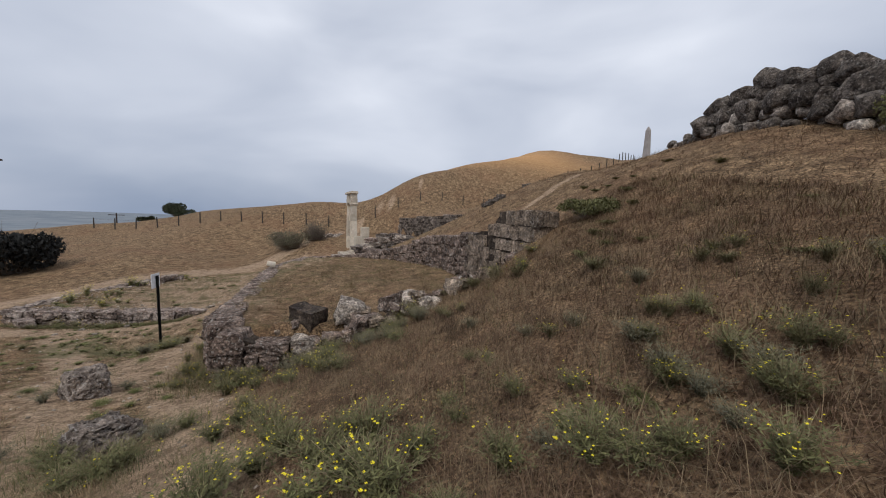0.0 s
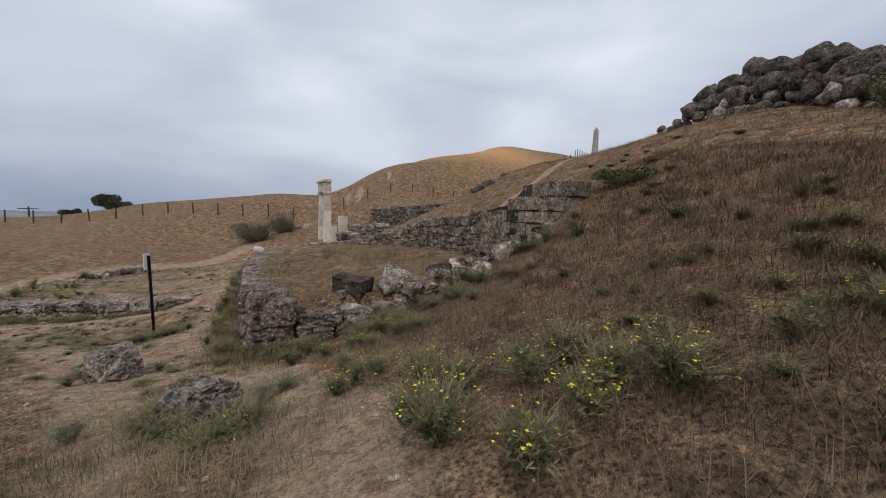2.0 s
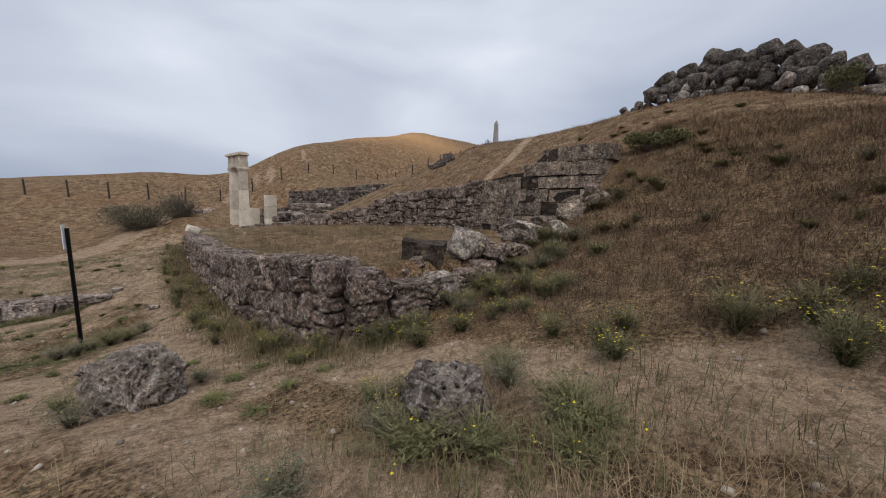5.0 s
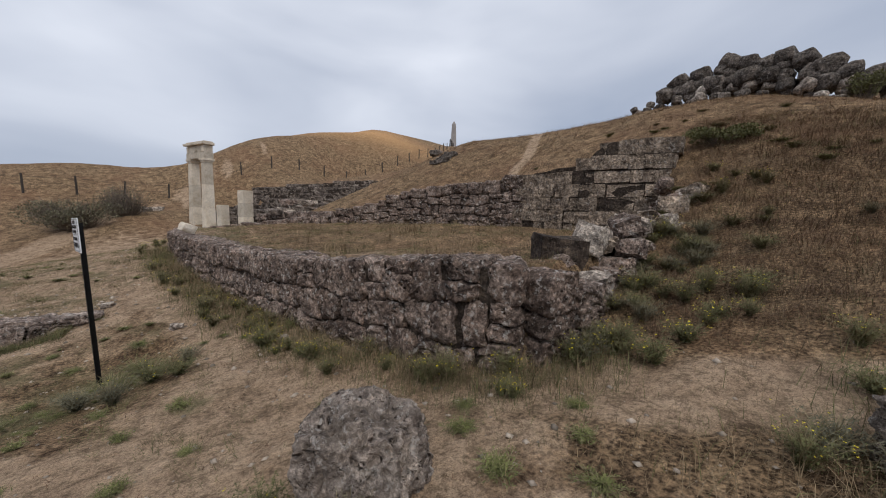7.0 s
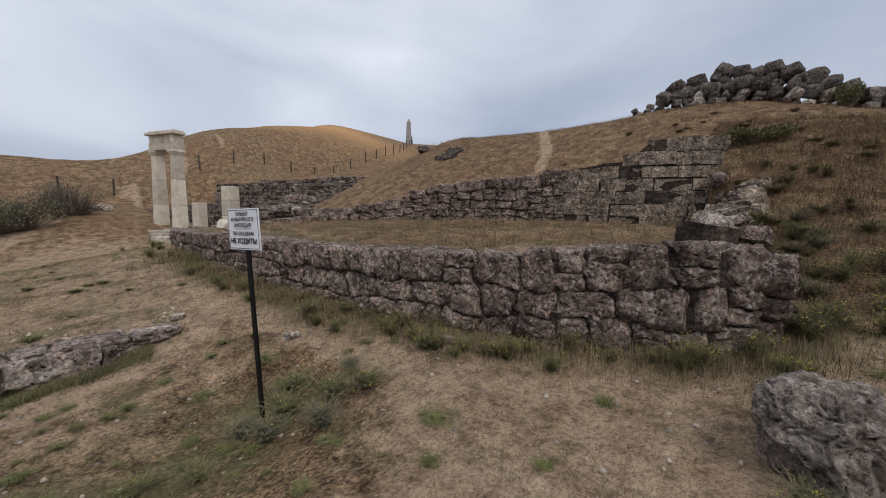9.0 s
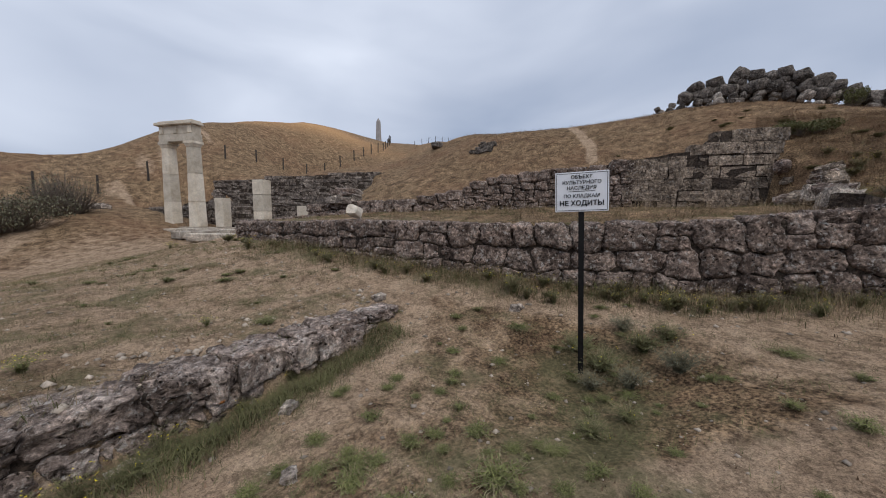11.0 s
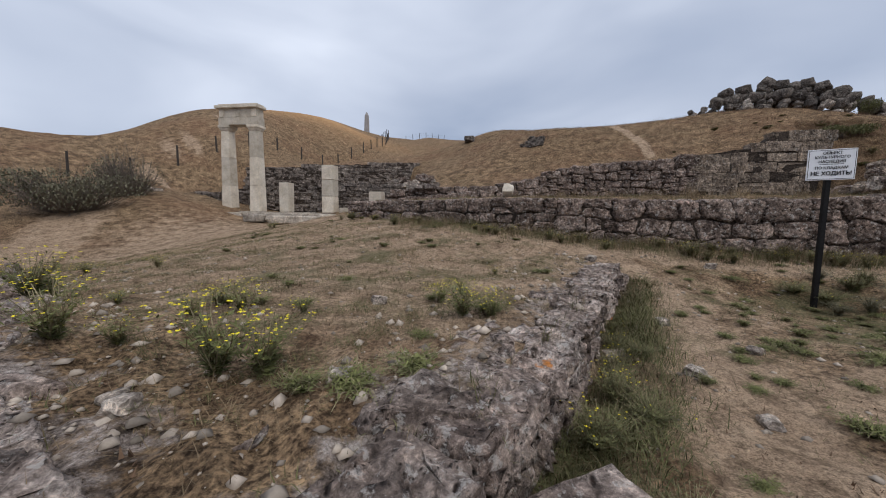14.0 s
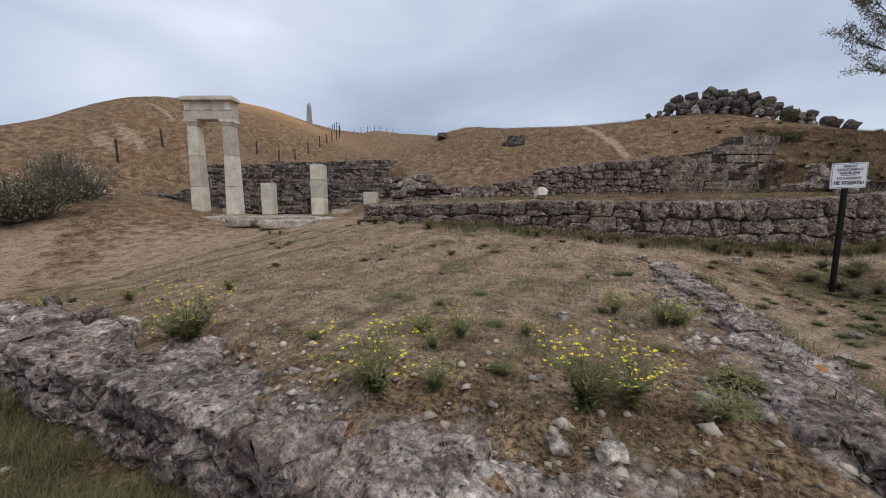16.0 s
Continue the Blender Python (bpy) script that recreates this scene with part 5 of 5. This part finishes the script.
def weed(seed, tall, spread, stems, flowers, name="flowering_weed", leaf=MAT_LEAF):
    """A bushy weed: bent stems, narrow leaves along them, small yellow flowers at the tips."""
    r = np.random.RandomState(seed)
    plant = new(name)
    sv, sf, lv, lf, pv, pf = [], [], [], [], [], []
    for k in range(stems):
        a, out = r.uniform(0, 6.283), r.uniform(0.15, 1.0) * spread
        h = tall * r.uniform(0.55, 1.0)
        prev = np.array([0.05 * math.cos(a), 0.05 * math.sin(a), -0.03])
        side = np.array([-math.sin(a), math.cos(a), 0]) * 0.0035
        i0 = len(sv)
        pts = []
        for j in range(5):
            t = j / 4
            p = np.array([math.cos(a) * out * t ** 1.4, math.sin(a) * out * t ** 1.4, h * t]) + r.uniform(-0.02, 0.02, 3) * (j > 0)
            pts.append(p)
            sv += [p - side * (1 - 0.6 * t), p + side * (1 - 0.6 * t)]
            if j:
                sf.append((i0 + 2 * j - 2, i0 + 2 * j - 1, i0 + 2 * j + 1, i0 + 2 * j))
        for j in range(r.randint(13, 20)):
            t = r.uniform(0.05, 0.95)
            b = pts[int(t * 4)] + (pts[min(4, int(t * 4) + 1)] - pts[int(t * 4)]) * (t * 4 % 1)
            c = r.uniform(0, 6.283)
            length = r.uniform(0.025, 0.068) * (1.2 - 0.5 * t) * (0.6 if tall < 0.2 else 1.0)
            d = np.array([math.cos(c), math.sin(c), r.uniform(-0.1, 0.7)]) * length
            w = np.array([-math.sin(c), math.cos(c), 0.2]) * length * 0.13
            i = len(lv)
            lv += [b, b + d * 0.5 + w, b + d, b + d * 0.5 - w]
            lf.append((i, i + 1, i + 2, i + 3))
        if r.uniform() < flowers:
            for j in range(r.randint(1, 4)):
                c = pts[-1] + r.uniform(-0.035, 0.035, 3) + np.array([0, 0, 0.01])
                q = r.uniform(0.006, 0.012)
                tilt = r.uniform(-0.6, 0.6, 2)
                for m in range(4):
                    b = m * 1.571 + r.uniform(0, 0.4)
                    e, f = np.array([math.cos(b), math.sin(b), tilt[0]]) * q, np.array([-math.sin(b), math.cos(b), tilt[1]]) * q * 0.55
                    i = len(pv)
                    pv += [c, c + e * 0.7 + f, c + e * 1.2, c + e * 0.7 - f]
                    pf.append((i, i + 1, i + 2, i + 3))
    for part_name, v, f, mat in (("stalk_cluster", sv, sf, MAT_STEM), ("leaf_cluster", lv, lf, leaf), ("flower_cluster", pv, pf, MAT_PETAL)):
        if v:
            me = bpy.data.meshes.new(part_name)
            me.from_pydata([tuple(p) for p in v], [], f)
            me.materials.append(mat)
            ob = tagged(new(part_name, me), kind="stuff")
            ob.parent = plant
    return plant


KINDS = [weed(900 + k, t, s, n, f) for k, (t, s, n, f) in enumerate(((0.42, 0.36, 110, 0.22), (0.34, 0.34, 100, 0.14), (0.46, 0.4, 120, 0.1), (0.28, 0.3, 90, 0.26)))]
KINDS_GREY = [weed(960, 0.36, 0.4, 130, 0.02, leaf=MAT_SCRUB), weed(961, 0.3, 0.44, 120, 0.03, leaf=MAT_LEAF)]
for k in KINDS_GREY:
    tagged(k, "grey-green half-dry weed in dead grass", "weed", "flowering weeds")
KINDS_BRIGHT = [weed(980, 0.40, 0.34, 60, 0.6, leaf=MAT_TUFT), weed(981, 0.34, 0.36, 55, 0.45, leaf=MAT_TUFT)]
for k in KINDS_BRIGHT:
    tagged(k, "weed in full yellow bloom on the old floor", "weed", "flowering weeds")
for k in KINDS:
    tagged(k, "bushy green weed with small yellow flowers in dry grass", "weed", "flowering weeds")
GREENS = [weed(950 + k, t, s, n, 0.0, "weed_tuft", MAT_TUFT) for k, (t, s, n) in enumerate(((0.05, 0.2, 90), (0.08, 0.16, 80), (0.03, 0.26, 110)))]
for k in GREENS:
    tagged(k, "low tuft of green leaves on bare ground", "weed", "weed tufts")
rng = random.Random(77)
USED = set()


def plant_at(kinds, x, y, size):
    z = height_at(x, y)
    k = rng.choice(kinds)
    m = pose(x, y, z, rng.uniform(-6, 6), rng.uniform(-6, 6), rng.uniform(0, 360))
    if k.name not in USED:
        USED.add(k.name)
        ob = k
        ob.matrix_basis = m
    else:
        ob = copy_thing(k, m)
    ob.scale = (size, size, size)


FLOWER_SPOTS = ((-2.48, 4.17, 1.0), (-2.2, 3.8, 0.9), (-1.72, 3.35, 1.05), (-1.33, 3.5, 0.95), (-0.86, 2.94, 0.9), (-2.5, 3.07, 1.1), (-2.38, 3.61, 0.9), (-1.34, 2.87, 1.15), (-1.1, 2.6, 1.05), (-2.08, 2.51, 1.1), (-1.6, 2.75, 1.0), (-2.7, 3.5, 0.9), (-1.61, 3.77, 0.8), (-3.37, 4.62, 0.9), (-3.2, 4.9, 0.7), (0.76, 2.72, 0.65), (1.06, 2.24, 0.65), (0.1, 2.35, 0.7), (0.7, 1.9, 0.65), (-0.35, 2.5, 0.75), (1.5, 2.6, 0.6), (0.45, 2.2, 0.6), (1.3, 1.9, 0.6), (0.3, 3.1, 0.55), (1.0, 3.3, 0.55), (-4.34, 6.51, 0.9), (-4.76, 7.08, 0.9), (-6.54, 9.58, 0.6), (-3.38, 5.33, 0.7), (-2.95, 4.83, 0.65), (-6.23, 9.17, 0.7), (-5.38, 7.5, 0.8), (-4.66, 7.2, 0.9), (-3.81, 6.46, 0.9), (-3.2, 6.4, 0.8), (-2.6, 6.7, 0.9), (-5.25, 5.36, 0.6))
GREY_SPOTS = ((-5.21, 4.54, 0.95), (-4.9, 4.3, 0.8), (-4.29, 4.16, 0.9), (-4.5, 4.0, 0.7), (-7.46, 6.52, 0.6), (-5.94, 4.6, 0.7), (-4.99, 5.27, 0.7), (-4.25, 4.92, 0.7), (-4.19, 4.36, 0.9), (1.55, 5.47, 0.8), (-7.75, 7.1, 0.6), (-6.7, 7.3, 0.5), (-5.3, 4.9, 0.7), (-4.1, 5.2, 0.7), (0.3, 4.4, 0.45), (2.3, 4.1, 0.5), (-0.2, 5.6, 0.5))
SIGN_SPOTS = ((-12.9, 13.35, 0.5), (-14.1, 13.15, 0.6), (-15.0, 12.95, 0.55), (-9.0, 11.15, 0.9), (-8.6, 10.8, 0.95), (-9.45, 11.15, 0.6), (-8.8, 11.5, 0.8), (-8.3, 10.6, 0.8), (-9.3, 10.8, 0.7), (-8.9, 10.4, 0.8), (-10.3, 10.9, 0.5), (-8.2, 11.1, 0.7), (-9.9, 10.7, 0.5), (-12.6, 10.7, 0.5))
DITCH_SPOTS = ((-13.84, 13.4, 0.75), (-13.46, 13.45, 0.8), (-12.7, 13.6, 0.65), (-14.5, 13.4, 0.8), (-12.0, 13.75, 0.6), (-15.6, 13.35, 0.6), (-11.4, 13.9, 0.5), (-13.2, 13.5, 0.6))
BLOOM_SPOTS = ((-16.28, 18.65, 1.35), (-16.15, 18.9, 1.1), (-16.1, 19.3, 0.9), (-15.85, 15.29, 1.2), (-15.7, 15.05, 0.95), (-16.35, 16.5, 1.1), (-16.1, 16.2, 0.7), (-15.2, 16.4, 0.75), (-15.25, 16.75, 0.7), (-14.08, 14.67, 0.95), (-13.85, 14.5, 0.7), (-14.91, 15.86, 0.5), (-15.55, 16.5, 0.6), (-13.82, 15.1, 0.6), (-13.38, 15.12, 0.6), (-11.8, 15.47, 0.45), (-14.66, 20.6, 0.65), (-15.3, 22.2, 0.7), (-16.2, 22.6, 0.9), (-10.1, 25.0, 0.6), (-9.7, 26.0, 0.6), (-15.8, 17.6, 0.5))
TUFT_SPOTS = ((-15.12, 14.35, 1.3), (-15.74, 14.6, 1.1), (-15.5, 14.5, 1.2), (-12.44, 12.51, 0.8), (-11.46, 12.42, 0.8), (-11.74, 12.0, 0.8), (-12.01, 11.51, 1.2), (-11.37, 11.19, 1.3), (-9.66, 14.07, 0.8), (-12.22, 12.52, 0.7), (-13.25, 12.83, 0.7), (-13.47, 12.02, 1.2), (-12.0, 11.2, 1.2), (-11.0, 11.6, 0.9), (-5.82, 6.33, 0.9), (-6.09, 6.03, 0.9), (-6.35, 7.04, 1.0), (-8.22, 9.52, 0.9), (-6.98, 8.42, 0.8), (-8.64, 9.09, 0.8), (-5.45, 6.62, 0.8), (-6.1, 7.3, 0.8))
for spots, kinds in ((FLOWER_SPOTS, KINDS), (GREY_SPOTS, KINDS_GREY), (SIGN_SPOTS, KINDS_GREY), (DITCH_SPOTS, KINDS), (BLOOM_SPOTS, KINDS_BRIGHT), (TUFT_SPOTS, GREENS)):
    for x, y, s in spots:
        plant_at(kinds, x, y, s)
for k in range(44):
    t = rng.random()
    (x, y), a = sample_line(FRONT, line_length(FRONT) * t ** 1.5)
    off = rng.uniform(0.45, 1.0)
    plant_at(KINDS, x - math.sin(a) * off, y + math.cos(a) * off, rng.uniform(0.45, 0.8))
for k in range(26):
    x = rng.uniform(-3.8, 1.6)
    plant_at(rng.choice((KINDS, KINDS_GREY)), x, 6.2 + 0.25 * (x + 3.6) + rng.uniform(-0.4, 0.9), rng.uniform(0.45, 0.85))
for k in range(26):
    t = rng.random()
    x, y = -5.4 + 4.6 * t + rng.uniform(-0.3, 0.3), 6.95 + 0.75 * t + rng.uniform(-0.35, 0.3)
    plant_at(rng.choice((KINDS, KINDS_GREY)), x, y, rng.uniform(0.6, 1.0))
for k in range(80):
    x, y = rng.gauss(-10.6, 1.6), rng.gauss(11.2, 0.8)
    plant_at(GREENS, x, y, rng.uniform(0.35, 0.8))
for k in range(34):
    x, y = rng.uniform(-1.4, 2.8), rng.uniform(1.9, 4.6)
    plant_at(rng.choice((KINDS, KINDS_GREY)), x, y, rng.uniform(0.35, 0.65))
for k in range(34):
    x, y = rng.uniform(-1.0, 5.5), rng.uniform(2.5, 14)
    if not inside(np.array([x]), np.array([y]), COURT)[0]:
        plant_at(GREENS, x, y, rng.uniform(0.8, 1.6))
for k in range(150):
    x, y = rng.uniform(-17, -6), rng.uniform(5, 24)
    if along(np.array([x]), np.array([y]), FRONT)[1][0] > 0 and platform_rim(np.array([x]), np.array([y]))[0] ** 2 > 0.3:
        plant_at(GREENS, x, y, rng.uniform(0.45, 1.15))


def bush(name, label, place, radii, leaves, size, leaf_mat, seed, twigs=140, lift=0.45, category="shrub", on=None):
    r = np.random.RandomState(seed)
    z0 = height_at(*place) if on is None else on
    b = tagged(new(name), label, category)
    b.matrix_basis = pose(place[0], place[1], z0)
    rx, ry, rz = radii
    lumps = [(r.uniform(-0.65, 0.65) * rx, r.uniform(-0.65, 0.65) * ry, r.uniform(0.25, 0.75) * rz, r.uniform(0.28, 0.5)) for k in range(14)]
    tv, tf = [], []
    for k in range(twigs):
        lx, ly, lz, lr = lumps[k % len(lumps)]
        end = np.array([lx, ly, lz]) + r.normal(0, 0.5, 3) * np.array([rx, ry, rz]) * lr
        end[2] = max(end[2], 0.15) * 1.08
        start = np.array([lx * 0.3, ly * 0.3, -0.1])
        mid_p = (start + end) / 2 + r.uniform(-0.15, 0.15, 3) * rz
        i = len(tv)
        w = 0.012 * rz
        for p, q in ((start, w), (mid_p, w * 0.6), (end, w * 0.2)):
            tv += [p + np.array([q, 0, 0]), p + np.array([-q * 0.5, q * 0.8, 0]), p + np.array([-q * 0.5, -q * 0.8, 0])]
        for j in (0, 3):
            for m in range(3):
                tf.append((i + j + m, i + j + (m + 1) % 3, i + j + 3 + (m + 1) % 3, i + j + 3 + m))
    me = bpy.data.meshes.new("twigs")
    me.from_pydata([tuple(p) for p in tv], [], tf)
    me.materials.append(MAT_TWIG)
    ob = tagged(new("twig_cluster", me), kind="stuff")
    ob.parent = b
    pick = r.randint(0, len(lumps), leaves)
    L = np.array(lumps)[pick]
    d = r.normal(0, 1, (leaves, 3))
    d /= np.linalg.norm(d, axis=1)[:, None]
    rad = L[:, 3] * r.uniform(0.35, 1.0, leaves) ** 0.5
    c = L[:, :3] + d * rad[:, None] * np.array([rx, ry, rz]) * np.array([1, 1, 0.8])
    c[:, 2] = np.maximum(c[:, 2], 0.03)
    me = blades_mesh("leaves", c, r.uniform(0.6, 1.3, leaves) * size, r.uniform(0.5, 0.9, leaves) * size, r.uniform(0, 6.283, leaves), r.uniform(0, 1.4, leaves), leaf_mat)
    ob = new("crown", me)
    ob.parent = b
    return b


bush("shrub", "large grey-green twiggy shrub beside the road", (-13.9, 33.0), (2.3, 1.6, 1.75), 5200, 0.07, MAT_SCRUB, 401, 620)
bush("shrub", "grey leafless shrub beside a green one", (-11.9, 34.2), (1.6, 1.3, 1.8), 1200, 0.06, MAT_SCRUB, 402, 620)
bush("shrub", "round green shrub on the far slope", (10.8, 35.6), (1.7, 1.3, 1.0), 3500, 0.12, MAT_TREE, 403, 60)
bush("shrub", "dark green shrub growing beside the tall wall", (2.75, 8.3), (0.7, 0.8, 0.4), 2600, 0.05, MAT_LEAF, 404, 120)
bush("shrub", "small green shrub at the foot of the boulders", (7.6, 6.6), (0.5, 0.45, 0.75), 1600, 0.05, MAT_LEAF, 405, 60)
bush("shrub", "dense dark shrub below the road", (-27.6, 23.4), (2.4, 2.2, 2.5), 6000, 0.2, MAT_DARKTREE, 406, 80)
bush("shrub", "dense dark shrub beside a utility pole", (-30.5, 21.8), (2.8, 2.2, 3.0), 5000, 0.2, MAT_DARKTREE, 407, 80)
bush("tree", "small round olive-green tree on the ridge", (-38.5, 53), (2.1, 1.8, 1.8), 6000, 0.16, MAT_TREE, 408, 120, category="tree")
bush("tree", "small dark tree on the ridge", (-43, 53), (1.0, 0.9, 0.9), 2500, 0.2, MAT_TREE, 409, 60, category="tree")


def branch_tree(place, tall, seed):
    r = random.Random(seed)
    t = tagged(new("tree"), "thin leaning tree with sparse grey-green foliage", "tree")
    t.matrix_basis = pose(place[0], place[1], height_at(*place) - 0.2)
    verts, faces, tips = [], [], []

    def limb(p, d, length, rad, depth):
        segs = 5
        prev = None
        for k in range(segs + 1):
            f = k / segs
            q = rad * (1 - 0.6 * f)
            side = d.orthogonal().normalized()
            other = d.cross(side)
            i = len(verts)
            for m in range(6):
                a = m * 1.0472
                verts.append(tuple(p + side * math.cos(a) * q + other * math.sin(a) * q))
            if prev is not None:
                for m in range(6):
                    faces.append((prev + m, prev + (m + 1) % 6, i + (m + 1) % 6, i + m))
            prev = i
            if depth < 3 and k >= 2:
                for b in range(2):
                    nd = (d + Vector((r.uniform(-1, 1), r.uniform(-1, 1), r.uniform(-0.15, 0.6)))).normalized()
                    limb(p.copy(), nd, length * r.uniform(0.28, 0.46), q * 0.5, depth + 1)
            if depth >= 2:
                tips.append(p.copy())
            p = p + d * length / segs
            d = (d + Vector((r.uniform(-0.15, 0.15), r.uniform(-0.15, 0.15), r.uniform(-0.1, 0.12)))).normalized()

    limb(Vector((0, 0, 0)), Vector((0.05, 0.16, 1)).normalized(), tall, 0.17, 0)
    me = bpy.data.meshes.new("trunk")
    me.from_pydata(verts, [], faces)
    me.materials.append(MAT_BARK)
    ob = new("trunk", me)
    ob.parent = t
    rs = np.random.RandomState(seed)
    pts = np.array([tuple(p) for p in tips])
    c = np.repeat(pts, 3, 0) + rs.normal(0, 0.14, (len(pts) * 3, 3))
    n = len(c)
    me = blades_mesh("crown", c, rs.uniform(0.06, 0.13, n), rs.uniform(0.04, 0.07, n), rs.uniform(0, 6.283, n), rs.uniform(0.5, 1.4, n), MAT_SCRUB)
    ob = new("crown", me)
    ob.parent = t


branch_tree((16.6, -3.5), 8.4, 500)
